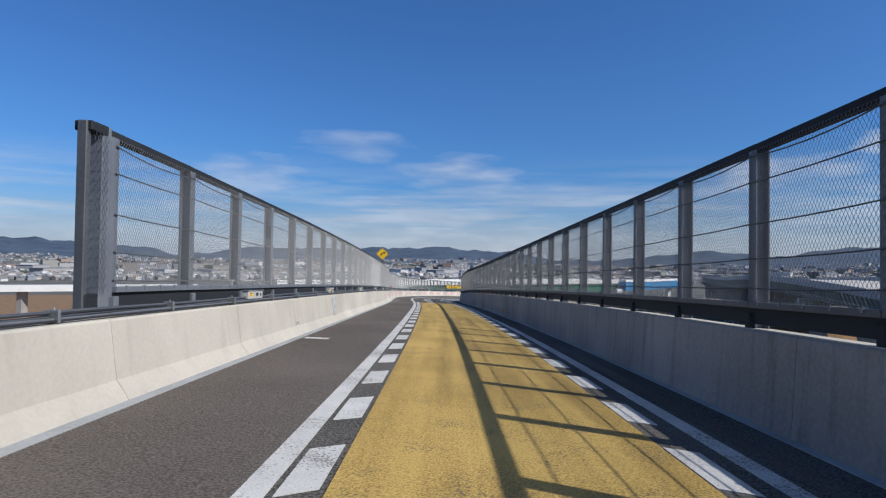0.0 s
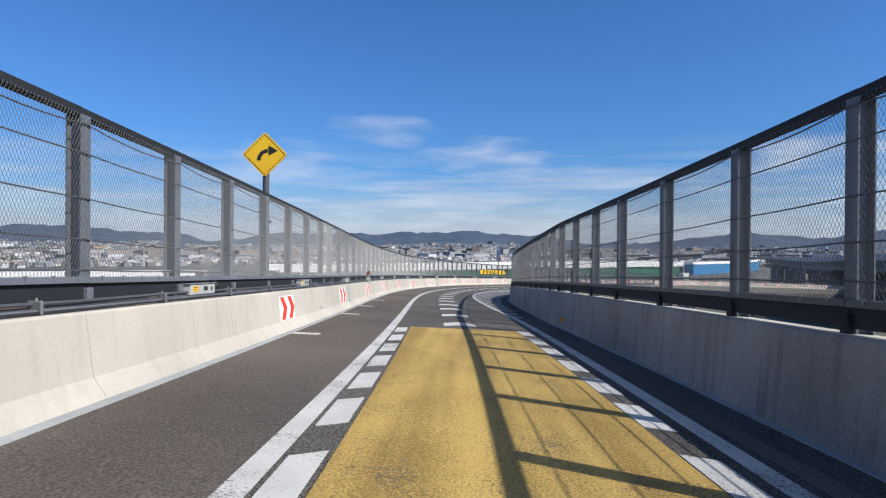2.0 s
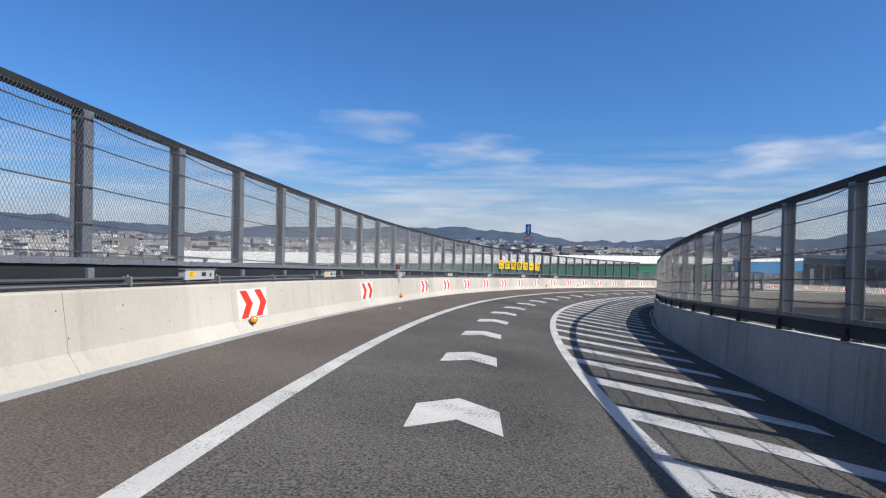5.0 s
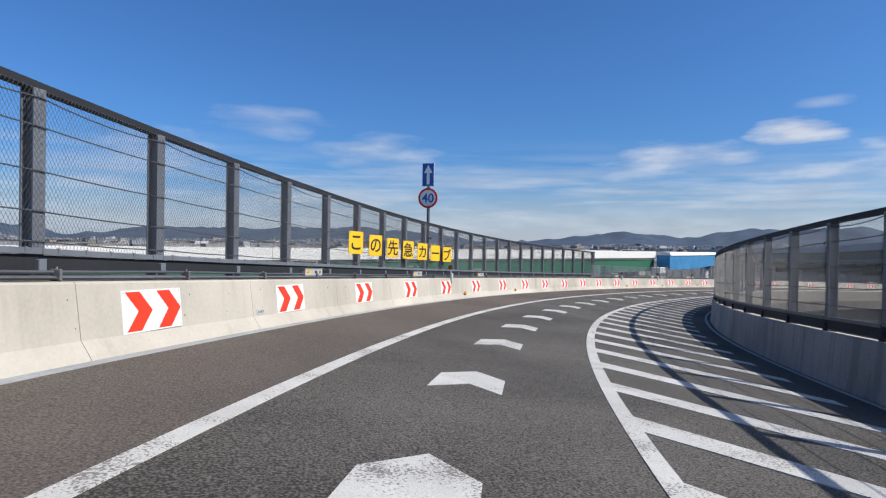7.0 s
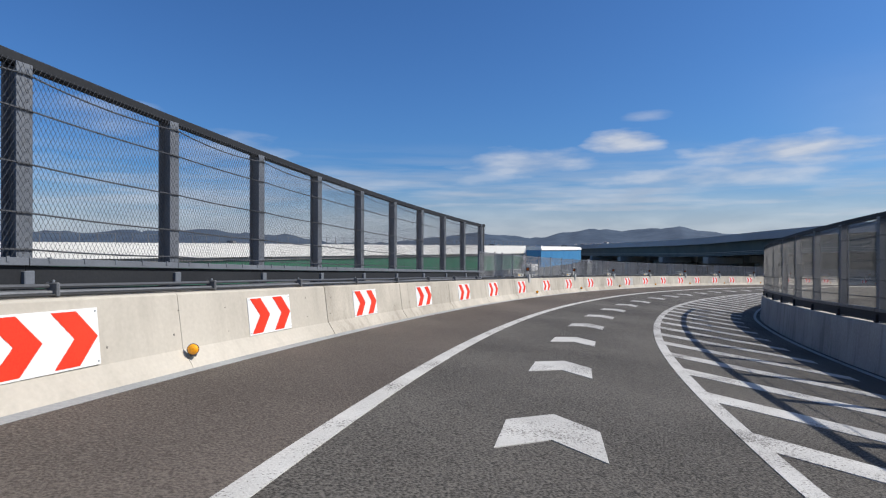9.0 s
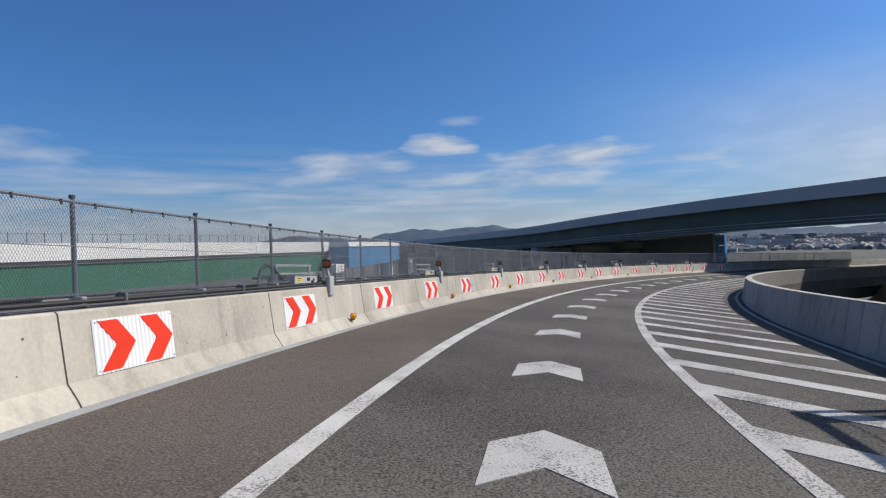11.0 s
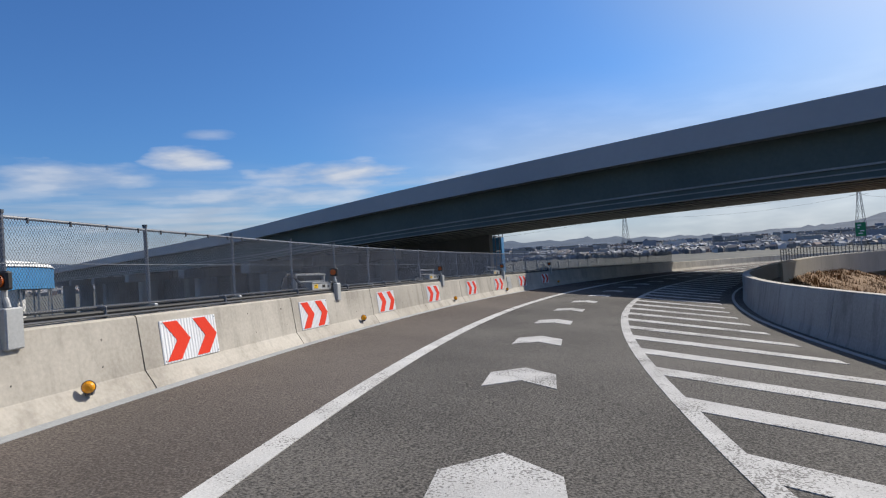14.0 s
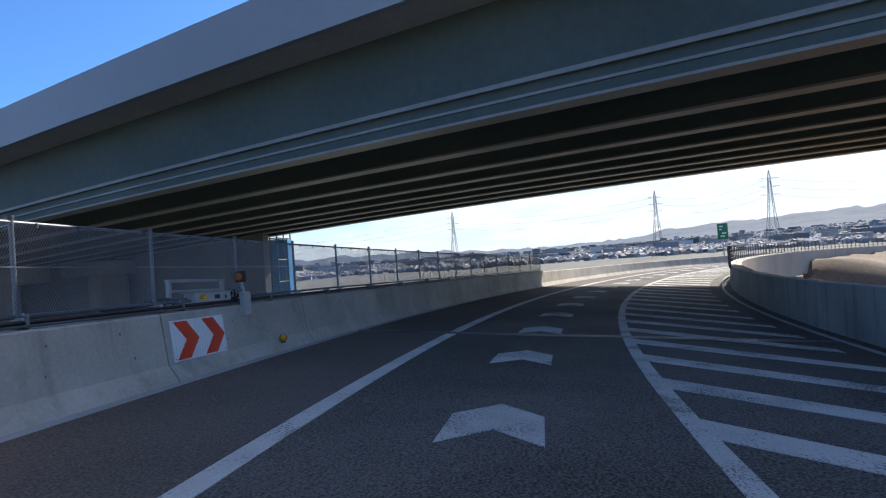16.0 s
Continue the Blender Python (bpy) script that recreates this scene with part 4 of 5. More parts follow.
def light_cabinet(loop):
    """loop: how high the cable arches beside it."""
    c = thing("light_cabinet", Matrix(), "light grey control cabinet on a rail bracket above the parapet", "cabinet", "beacon cabinets")
    part("body", box(bmesh.new(), -0.12, 0.06, -0.42, 0.42, 0.03, 0.175, 0.008), CABINET, c)
    part("lid", box(bmesh.new(), -0.14, 0.075, -0.44, 0.44, 0.175, 0.19, 0.005), GALV, c)
    part("sticker", box(bmesh.new(), 0.06, 0.064, -0.34, -0.18, 0.075, 0.15), SIGN_YELLOW, c, "yellow warning sticker with illegible print")
    for i in range(2):
        part("print_bar", box(bmesh.new(), 0.064, 0.0655, -0.32, -0.22 - 0.03 * i, 0.125 - 0.03 * i, 0.137 - 0.03 * i), INK, c)
    part("window", box(bmesh.new(), 0.06, 0.066, 0.02, 0.14, 0.085, 0.14), BLACK, c, "small dark window")
    part("latch", box(bmesh.new(), 0.06, 0.075, 0.26, 0.30, 0.08, 0.13, 0.004), STEEL, c)
    part("upright", box(bmesh.new(), -0.20, -0.15, -0.66, -0.61, -0.02, 0.33), CABINET, c)
    part("upright", box(bmesh.new(), -0.20, -0.15, 0.55, 0.60, -0.02, 0.33), CABINET, c)
    part("crossbar", box(bmesh.new(), -0.21, -0.14, -0.68, 0.62, 0.33, 0.37, 0.006), CABINET, c)
    part("crossbar", box(bmesh.new(), -0.19, -0.16, -0.64, 0.58, 0.20, 0.23, 0.004), CABINET, c)
    part("cable_coil", tube(bmesh.new(), [(-0.02 + 0.05 * math.cos(t * 0.9), 0.50 + 0.012 * t, 0.13 + 0.075 * math.sin(t * 0.9)) for t in range(15)], 0.016, 6), BLACK, c, "black cable coil")
    part("foot", box(bmesh.new(), -0.16, 0.05, -0.38, -0.30, -0.01, 0.03), STEEL, c)
    part("foot", box(bmesh.new(), -0.16, 0.05, 0.30, 0.38, -0.01, 0.03), STEEL, c)
    part("cable", tube(bmesh.new(), [(-0.08, -0.42, 0.10), (-0.10, -0.56, 0.08 + 0.2 * loop), (-0.12, -0.78, 0.08 + 0.75 * loop), (-0.12, -1.02, 0.06 + loop), (-0.10, -1.24, 0.05 + 0.7 * loop), (-0.07, -1.36, 0.06), (-0.06, -1.55, 0.03), (-0.06, -1.9, 0.03)], 0.024, 8), BLACK, c, "black cable")
    part("cable", tube(bmesh.new(), [(-0.08, 0.42, 0.09), (-0.08, 0.55, 0.06), (-0.06, 0.8, 0.03), (-0.06, 1.1, 0.03)], 0.016, 8), BLACK, c, "black cable")
    return c


def beacon():
    b = thing("beacon", Matrix(), "amber warning beacon on a grey box strapped to the parapet", "beacon", "amber warning beacons")
    part("box", box(bmesh.new(), 0.10, 0.19, -0.09, 0.09, -0.19, 0.16, 0.012), CABINET, b)
    part("mast", tube(bmesh.new(), [(0.13, 0, 0.16), (0.12, 0, 0.20), (0.10, 0, 0.25), (0.10, 0, 0.32)], 0.024, 10), CABINET, b)
    part("strap", box(bmesh.new(), 0.02, 0.12, -0.05, 0.05, 0.0, 0.03), CABINET, b)
    part("hood", box(bmesh.new(), 0.02, 0.18, -0.05, 0.02, 0.31, 0.47, 0.018), BLACK, b, "black hood")
    bm = bmesh.new()
    plate(bm, disc(0.10, 0.39, 0.056, 20), -0.07, -0.045)
    part("lens", bm, BEACON_LENS, b, "orange lens")
    return b


cab, bea = {}, None
CABINETS = [-9.0, -1.2, 6.8, 14.6, 21.8, 28.1, 35.5, 42.5, 49.2, 55.6, 61.9, 68.05, 75.4, 83.1, 90.9, 98.2, 105.6] + [129.45, 137.0, 144.4, 151.75, 159.1, 166.15, 173.45, 180.75, 187.8, 195.1]
BEACONS = [41.9, 74.6, 101.5] + [130.25, 137.7, 145.05, 152.35, 159.75, 166.85, 173.9, 181.2, 188.35, 195.7]
for s in CABINETS:
    m = at(s, left(s) - 0.36, HL + 0.03) @ Matrix.Rotation(-0.04, 4, "X")
    loop = 0.05 if s < 125 or s % 3 < 1 else 0.12 if s % 3 < 2 else 0.30
    if loop not in cab:
        cab[loop] = light_cabinet(loop)
        cab[loop].matrix_basis = m
    else:
        copy_thing(cab[loop], m)
for s in BEACONS:
    m = at(s, left(s) - 0.33, HL + 0.02)
    if bea is None:
        bea = beacon()
        bea.matrix_basis = m
    else:
        copy_thing(bea, m)


def tag_plate(s, h):
    b = thing("marker_plate", lean(s, h), "small white plate with worn print on the parapet", "plate")
    part("sheet", box(bmesh.new(), -0.13, 0.13, -0.012, 0.0, -0.045, 0.045, 0.004), CABINET, b)
    for i in range(4):
        x = -0.09 + 0.05 * i
        part("print_bar", box(bmesh.new(), x, x + 0.022, -0.0145, -0.010, -0.02, 0.02), DULLGALV, b)


for s in (-6.45, 12.8, 29.3, 88.4, 125.98, 145.5, 164.45):
    tag_plate(s, 0.27)


# ---------------------------------------------------------------- lettering and signs
def lettering(text, size, parent, m, material, name="lettering", label=""):
    cu = bpy.data.curves.new(name, "FONT")
    cu.body, cu.size, cu.align_x, cu.align_y = text, size, "CENTER", "CENTER"
    cu.extrude, cu.offset = 0.003, 0.014 * size
    tmp = bpy.data.objects.new("tmp", cu)
    scene.collection.objects.link(tmp)
    me = bpy.data.meshes.new_from_object(tmp.evaluated_get(bpy.context.evaluated_depsgraph_get()))
    bpy.data.objects.remove(tmp)
    xs = [v.co.x for v in me.vertices]
    ys = [v.co.y for v in me.vertices]
    if xs:
        me.transform(Matrix.Translation((-(min(xs) + max(xs)) / 2, -(min(ys) + max(ys)) / 2, 0)))
    me.materials.clear()
    me.materials.append(material)
    ob = new(name, me)
    ob.parent = parent
    ob.matrix_basis = m
    return tagged(ob, label)


FACE = Matrix.Rotation(math.pi / 2, 4, "X")         # text that faces -y
for i, ch in enumerate("この先急カーブ"):
    s = 93.04 + 1.335 * i
    m = Matrix.Translation(P(s, left(s) - 0.23, 1.70)) @ Matrix.Rotation(heading(s) + math.pi / 2 - 0.38, 4, "Z") @ Matrix.Rotation(0.036, 4, "Y")
    b = thing("letter_board", m, "square yellow board with one black character hung on the mesh fence", "road sign", "yellow letter boards")
    part("sheet", box(bmesh.new(), -0.25, 0.25, -0.014, 0.0, -0.28, 0.28, 0.003), SIGN_YELLOW, b)
    lettering(ch, 0.465, b, Matrix.Translation((0, -0.016, 0)) @ FACE, INK, label="black painted character")
    for x in (-0.215, 0.215):
        for z in (-0.24, 0.24):
            part("tie", rod(bmesh.new(), (x, -0.02, z), (x, 0.03, z), 0.010, 6), STEEL, b)

# yellow diamond: bend to the right
m = at(25.75, left(25.75) - 0.62, 0.0)
sg = thing("curve_warning_sign", m, "yellow diamond sign with a black right-bend arrow on a post", "road sign")
part("post", rod(bmesh.new(), (0, 0.085, -0.3), (0, 0.085, 3.75), 0.068, 16), STEEL, sg)
for z in (1.0, 2.2):
    part("clamp", box(bmesh.new(), -0.06, 0.12, 0.0, 0.12, z, z + 0.06, 0.006), STEEL, sg)
bm = bmesh.new()
q = 0.335
plate(bm, [(0, 3.62 - 1.414 * q), (1.414 * q, 3.62), (0, 3.62 + 1.414 * q), (-1.414 * q, 3.62)], -0.012, 0.01)
bmesh.ops.bevel(bm, geom=[e for e in bm.edges if abs(e.verts[0].co.y - e.verts[1].co.y) > 0.01], offset=0.03, segments=3, affect="EDGES")
part("panel", bm, SIGN_YELLOW, sg)
bm = bmesh.new()
for sx, sz in ((1, 1), (1, -1), (-1, 1), (-1, -1)):
    o, w = 1.414 * q - 0.045, 0.012
    plate(bm, [(0, 3.62 + sz * o), (sx * o, 3.62), (sx * (o - w), 3.62), (0, 3.62 + sz * (o - w))][::(1 if sx * sz < 0 else -1)], -0.016, -0.011)
part("border", bm, INK, sg)
bm = bmesh.new()
outer, inner = [], []
for i in range(9):
    t = radians(180 - 90 * i / 8 * 0.95)
    outer.append((0.08 + 0.24 * math.cos(t), 3.50 + 0.24 * math.sin(t)))
    inner.append((0.08 + 0.165 * math.cos(t), 3.50 + 0.165 * math.sin(t)))
for i in range(8):
    plate(bm, [inner[i], inner[i + 1], outer[i + 1], outer[i]], -0.017, -0.011)
plate(bm, [(0.08, 3.60), (0.27, 3.70), (0.08, 3.81)], -0.0172, -0.011)
part("arrow", bm, INK, sg, "black bent arrow")

# one-way and speed-limit signs on one post
m = at(100.0, left(100.0) - 0.64, 0.0, 0.05)
sg = thing("road_sign_post", m, "dark post with a red-rimmed 40 disc below a blue plate", "road sign")
part("post", rod(bmesh.new(), (0, 0.07, -0.3), (0, 0.07, 4.75), 0.056, 16), STEEL, sg)
for z in (1.0, 2.2):
    part("clamp", box(bmesh.new(), -0.06, 0.16, 0.0, 0.12, z, z + 0.06, 0.006), STEEL, sg)
bm = bmesh.new()
plate(bm, disc(0, 3.70, 0.37, 48), -0.012, 0.008)
rim = part("limit_disc", bm, SIGN_RED, sg, "round red-rimmed speed limit plate")
bm = bmesh.new()
plate(bm, disc(0, 3.70, 0.295, 48), -0.016, -0.011)
part("white_field", bm, SIGN_WHITE, rim)
lettering("40", 0.46, rim, Matrix.Translation((0, -0.0175, 3.70)) @ FACE, SIGN_BLUE, "numerals", "dark blue numerals 40")
bm = bmesh.new()
plate(bm, [(-0.225, 4.13), (0.225, 4.13), (0.225, 4.98), (-0.225, 4.98)], -0.012, 0.008)
ow = part("one_way_plate", bm, SIGN_WHITE, sg, "blue one-way plate with a white rim")
bm = bmesh.new()
plate(bm, [(-0.21, 4.145), (0.21, 4.145), (0.21, 4.965), (-0.21, 4.965)], -0.016, -0.011)
part("blue_field", bm, SIGN_BLUE, ow)
bm = bmesh.new()
plate(bm, [(-0.055, 4.20), (0.055, 4.20), (0.055, 4.64), (-0.055, 4.64)], -0.02, -0.015)
plate(bm, [(-0.155, 4.62), (0.155, 4.62), (0.0, 4.92)], -0.02, -0.015)
part("white_arrow", bm, SIGN_WHITE, ow)

# green exit board far down the ramp
sg = thing("green_guide_sign", Matrix.Translation((153.5, 124.3, -6.3)) @ Matrix.Rotation(radians(-80), 4, "Z"), "green expressway guide sign with illegible white print on a post", "road sign")
part("panel", box(bmesh.new(), -0.62, 0.62, -0.02, 0.02, -0.95, 0.95, 0.01), SIGN_GREEN, sg)
part("post", rod(bmesh.new(), (0, 0.08, -6.0), (0, 0.08, 0.9), 0.07, 10), GALV, sg)
for i, (x, z, w) in enumerate(((-0.4, 0.5, 0.45), (-0.4, 0.15, 0.3), (-0.1, -0.3, 0.5), (-0.3, -0.65, 0.5))):
    part("print_bar", box(bmesh.new(), x, x + w, -0.028, -0.018, z, z + 0.16), SIGN_WHITE, sg)


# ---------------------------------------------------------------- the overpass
# darkened concrete: the gloom beneath the overpass is painted into the wall
GREY_WALL = surface("shade_dark_concrete", (0.15, 0.15, 0.148), (0.24, 0.238, 0.232), 0.15, 6, 0.9, streaks=0.4, speck=0.3)
BR_X, BR_Y, BR_TH, BR_K, BR_Z, BR_G, BR_G2 = 89.1, 141.95, -1.8903, 0.0004, -0.244, 0.0134, -0.0003
BR_W = 28.4


def BP(a, across, dz):
    """A point of the overpass: a metres along its near edge, across it, dz from the parapet's top."""
    ph = BR_TH + BR_K * a / 2
    x, y = BR_X + a * math.cos(ph), BR_Y + a * math.sin(ph)
    ph = BR_TH + BR_K * a
    z = BR_Z + BR_G * a + BR_G2 * a * a
    if a < -45:                     # the far approach runs out almost level
        z = -1.455 + 0.010 * (a + 45) - 0.36 * (1 - math.exp((a + 45) / 12))
    return Vector((x - across * math.sin(ph), y + across * math.cos(ph), z + dz))


def bridge_sweep(name, profile, material, parent, a0=-226, a1=118, label="", da=3.0):
    ss, verts, faces = steps(a0, a1, da), [], []
    n = len(profile)
    for a in ss:
        verts += [BP(a, c, z) for c, z in profile]
    for i in range(len(ss) - 1):
        for k in range(n):
            p, q = i * n + k, i * n + (k + 1) % n
            faces.append((p, p + n, q + n, q))
    faces += [tuple(range(n)), tuple(range((len(ss) - 1) * n, len(ss) * n))[::-1]]
    return obj(name, verts, faces, material, parent, label)


overpass = new("overpass")
tagged(overpass, "wide steel-girder overpass with a grey-blue fascia crossing above the ramp", "bridge", kind="structure")
bridge_sweep("fascia", [(0, 0), (0.18, 0), (0.18, -1.34), (0, -1.34)], FASCIA, overpass, label="smooth grey-blue fascia panels")
bridge_sweep("fascia", [(BR_W - 0.18, 0), (BR_W, 0), (BR_W, -1.34), (BR_W - 0.18, -1.34)], FASCIA, overpass)
bridge_sweep("deck_slab", [(0.18, -0.95), (BR_W - 0.18, -0.95), (BR_W - 0.18, -1.25), (0.18, -1.25)], SOFFIT, overpass)
NG = 8
for i in range(NG):
    c = 1.5 + (BR_W - 3.0) * i / (NG - 1)
    z = -3.80 + 0.12 * i
    girder = bridge_sweep("girder", [(c - 0.02, -1.25), (c + 0.02, -1.25), (c + 0.02, z + 0.06), (c - 0.02, z + 0.06)], GIRDER, overpass)
    bridge_sweep("flange", [(c - 0.30, z + 0.06), (c + 0.30, z + 0.06), (c + 0.30, z), (c - 0.30, z)], FLANGE, girder, label="lower flange in the paler colour of its lit edge")
    if i == 0:
        bridge_sweep("drain_pipe", [(c - 0.16, z + 0.72), (c - 0.06, z + 0.72), (c - 0.06, z + 0.62), (c - 0.16, z + 0.62)], FLANGE, girder)
        bridge_sweep("splice_rail", [(c - 0.07, z + 0.40), (c - 0.02, z + 0.40), (c - 0.02, z + 0.34), (c - 0.07, z + 0.34)], FLANGE, girder)
for k in range(-28, 15):
    a = k * 8.0
    bm = bmesh.new()
    for i in range(NG - 1):
        c0, c1 = 1.52 + (BR_W - 3.0) * i / (NG - 1), 1.48 + (BR_W - 3.0) * (i + 1) / (NG - 1)
        for z in (-1.7, -2.75):
            rod(bm, BP(a, c0, z), BP(a, c1, z), 0.06, 6)
        rod(bm, BP(a, c0, -2.75), BP(a, c1, -1.7), 0.05, 6)
    part("cross_brace", bm, GIRDER, overpass)
for k in range(-16, 17):
    a = k * 6.5 - 2
    bm = bmesh.new()
    p = [BP(a + u, c, z) for z in (-1.25, -3.72) for u, c in ((-0.012, 1.53), (0.012, 1.53), (0.012, 1.75), (-0.012, 1.75))]
    v = [bm.verts.new(x) for x in p]
    for f in ((0, 1, 2, 3), (4, 7, 6, 5), (0, 4, 5, 1), (1, 5, 6, 2), (2, 6, 7, 3), (3, 7, 4, 0)):
        bm.faces.new([v[j] for j in f])
    part("web_stiffener", bm, GIRDER, overpass)
for a in (-194.0, -164.0, -134.0, -104.0, -74.0, -52.0, 44.0, 76.0, 108.0):
    for across in (3.5, 12.0, 21.0):
        b = BP(a, across, -3.80 + 0.14 * (across - 0.85) / 4.45)
        col = thing("bridge_pier", Matrix.Translation((b.x, b.y, GROUND_Z)) @ Matrix.Rotation(BR_TH, 4, "Z"), "rounded concrete pier with a cap beam under the overpass", "pier", "overpass piers")
        hh = b.z - GROUND_Z
        part("shaft", box(bmesh.new(), -0.9, 0.9, -1.5, 1.5, -1, hh - 1.6, 0.25), CONCRETE_PLAIN, col)
        part("cap", box(bmesh.new(), -1.1, 1.1, -3.6, 3.6, hh - 1.6, hh - 0.25, 0.12), CONCRETE_PLAIN, col)
        part("bearing", box(bmesh.new(), -0.4, 0.4, -0.5, 0.5, hh - 0.26, hh), STEEL, col)

bm = bmesh.new()
lo, hi = [], []
for i in range(60):
    a = -225.25 + 3.25 * i
    for across in (23.0, 23.6):
        q = BP(a, across, -3.15)
        lo.append(bm.verts.new((q.x, q.y, GROUND_Z - 1)))
        hi.append(bm.verts.new(q))
for i in range(59):
    k = 2 * i
    bm.faces.new((lo[k], lo[k + 2], hi[k + 2], hi[k]))
    bm.faces.new((lo[k + 1], hi[k + 1], hi[k + 3], lo[k + 3]))
    bm.faces.new((hi[k], hi[k + 2], hi[k + 3], hi[k + 1]))
bm.faces.new((lo[118], lo[119], hi[119], hi[118]))
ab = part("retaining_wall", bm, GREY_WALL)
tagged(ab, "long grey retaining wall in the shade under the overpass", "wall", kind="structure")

# ---------------------------------------------------------------- the unfinished viaduct behind the parapet
VA, VB = Vector((70.2, 201.1)), Vector((21.0, 171.0))
vd = (VB - VA).normalized()
vn = Vector((-vd.y, vd.x))
if vn.dot(Vector((23, 116)) - VA) < 0:
    vn = -vn


def vbox(name, u0, u1, n0, n1, z0, z1, material, parent, label="", bevel=0.0):
    bm = bmesh.new()
    v = [bm.verts.new((*(VA + vd * u - vn * w), z)) for z in (z0, z1) for w in (n0, n1) for u in (u0, u1)]
    for f in ((0, 2, 3, 1), (4, 5, 7, 6), (0, 1, 5, 4), (2, 6, 7, 3), (0, 4, 6, 2), (1, 3, 7, 5)):
        bm.faces.new([v[i] for i in f])
    return part(name, bm, material, parent, label)


viaduct = new("viaduct")
tagged(viaduct, "unfinished viaduct with a white parapet over green steel girders", "bridge", kind="structure")
for i in range(7):
    vbox("parapet_panel", i * 18.0, i * 18.0 + 17.95, 0.0, 0.3, -4.95, -3.5, WHITE_WALL, viaduct)
    vbox("girder", i * 18.0, i * 18.0 + 17.97, 0.5, 0.7, -7.9, -4.97, GREEN_STEEL, viaduct)
    vbox("girder", i * 18.0, i * 18.0 + 17.97, 5.0, 5.2, -7.9, -4.97, GREEN_STEEL, viaduct)
vbox("deck_slab", 0, 126, 0.3, 10, -5.3, -4.9, CONCRETE_PLAIN, viaduct)
vbox("parapet_panel", 0, 126, 10, 10.3, -4.95, -3.5, WHITE_WALL, viaduct)
for i in range(84):
    vbox("fence_post", 1 + i * 1.48, 1.05 + i * 1.48, 0.1, 0.15, -3.5, -2.62, DULLGALV, viaduct)
vbox("fence_rail", 0, 125, 0.11, 0.14, -2.72, -2.69, DULLGALV, viaduct)
for u in (6.0, 45.0, 84.0, 120.0):
    p = VA + vd * u - vn * 4.5
    col = thing("viaduct_pier", Matrix.Translation((p.x, p.y, GROUND_Z)) @ Matrix.Rotation(math.atan2(vd.y, vd.x), 4, "Z"), "plain concrete pier carrying the green girders", "pier", "viaduct piers")
    part("shaft", box(bmesh.new(), -1.0, 1.0, -2.2, 2.2, -1, 12.2, 0.2), CONCRETE_PLAIN, col)
    part("cap", box(bmesh.new(), -1.2, 1.2, -4.8, 4.8, 12.2, 13.08, 0.1), CONCRETE_PLAIN, col)

# blue sheeting round the viaduct's open end, curving away with the line of the works
SHEET_A, SHEET_B, SHEET_C = VA - vd * 0.2, VA - vd * 30, Vector((121.4, 265.6))


def sheet_at(t, away, z):
    """A point of the sheeted stretch: t from 0 to 1 along it, metres away from its near face, height z."""
    c = SHEET_A * (1 - t) ** 2 + SHEET_B * (2 * t * (1 - t)) + SHEET_C * t * t
    g = ((SHEET_B - SHEET_A) * (1 - t) + (SHEET_C - SHEET_B) * t).normalized()
    return Vector((c.x + g.y * away, c.y - g.x * away, z))


def sheet_sweep(name, profile, material, parent, label="", n=90):
    verts, faces, m = [], [], len(profile(0, 0))
    for i in range(n + 1):
        verts += [sheet_at(i / n, w, z) for w, z in profile(i / n, i)]
    for i in range(n):
        for k in range(m):
            p, q = i * m + k, i * m + (k + 1) % m
            faces.append((p, p + m, q + m, q))
    faces += [tuple(range(m)), tuple(range(n * m, (n + 1) * m))[::-1]]
    return obj(name, verts, faces, material, parent, label)


def sheet_foot(t):
    return float(np.interp(t, [0, 0.45, 1], [-7.6, -7.2, -8.2]))


sheet_th = thing("sheeted_scaffold", Matrix(), "scaffold wrapped in rippled blue tarpaulin under a pale roof sheet", "scaffold")
sheet_sweep("tarpaulin", lambda t, i: [(0.10 * math.sin(i * 1.9), sheet_foot(t) + 0.1 * math.sin(i * 1.3)), (0.14 * math.sin(i * 1.7 + 1), -6.0), (0.06 * math.sin(i * 2.3), -4.35),
                                       (3.2, -4.35), (3.2, sheet_foot(t))], BLUE_SHEET, sheet_th)
sheet_sweep("roof_sheet", lambda t, i: [(-0.35, -4.33), (-0.35, -3.95 - 0.3 * t), (0.1, -3.6 - 0.45 * t ** 3), (3.1, -3.6 - 0.45 * t ** 3), (3.4, -4.33)], WHITE_WALL, sheet_th, "pale roof sheet")
for k in range(7):
    for w in (0.5, 2.6):
        q = sheet_at(0.04 + 0.15 * k, w, GROUND_Z)
        part("leg", box(bmesh.new(), q.x - 0.1, q.x + 0.1, q.y - 0.1, q.y + 0.1, GROUND_Z - 0.5, sheet_foot(0.04 + 0.15 * k) + 0.1), GALV, sheet_th)

# pale column beside the viaduct
col = thing("concrete_column", Matrix.Translation((100.0, 229.4, GROUND_Z)) @ Matrix.Rotation(0.5, 4, "Z"), "pale concrete column under the blue-sheeted scaffold", "column")
part("shaft", box(bmesh.new(), -0.8, 0.8, -0.8, 0.8, -1, -7.4 - GROUND_Z, 0.08), WHITE_WALL, col)
part("cap", box(bmesh.new(), -0.88, 0.88, -0.88, 0.88, -7.4 - GROUND_Z, -7.15 - GROUND_Z, 0.04), CONCRETE_PLAIN, col)

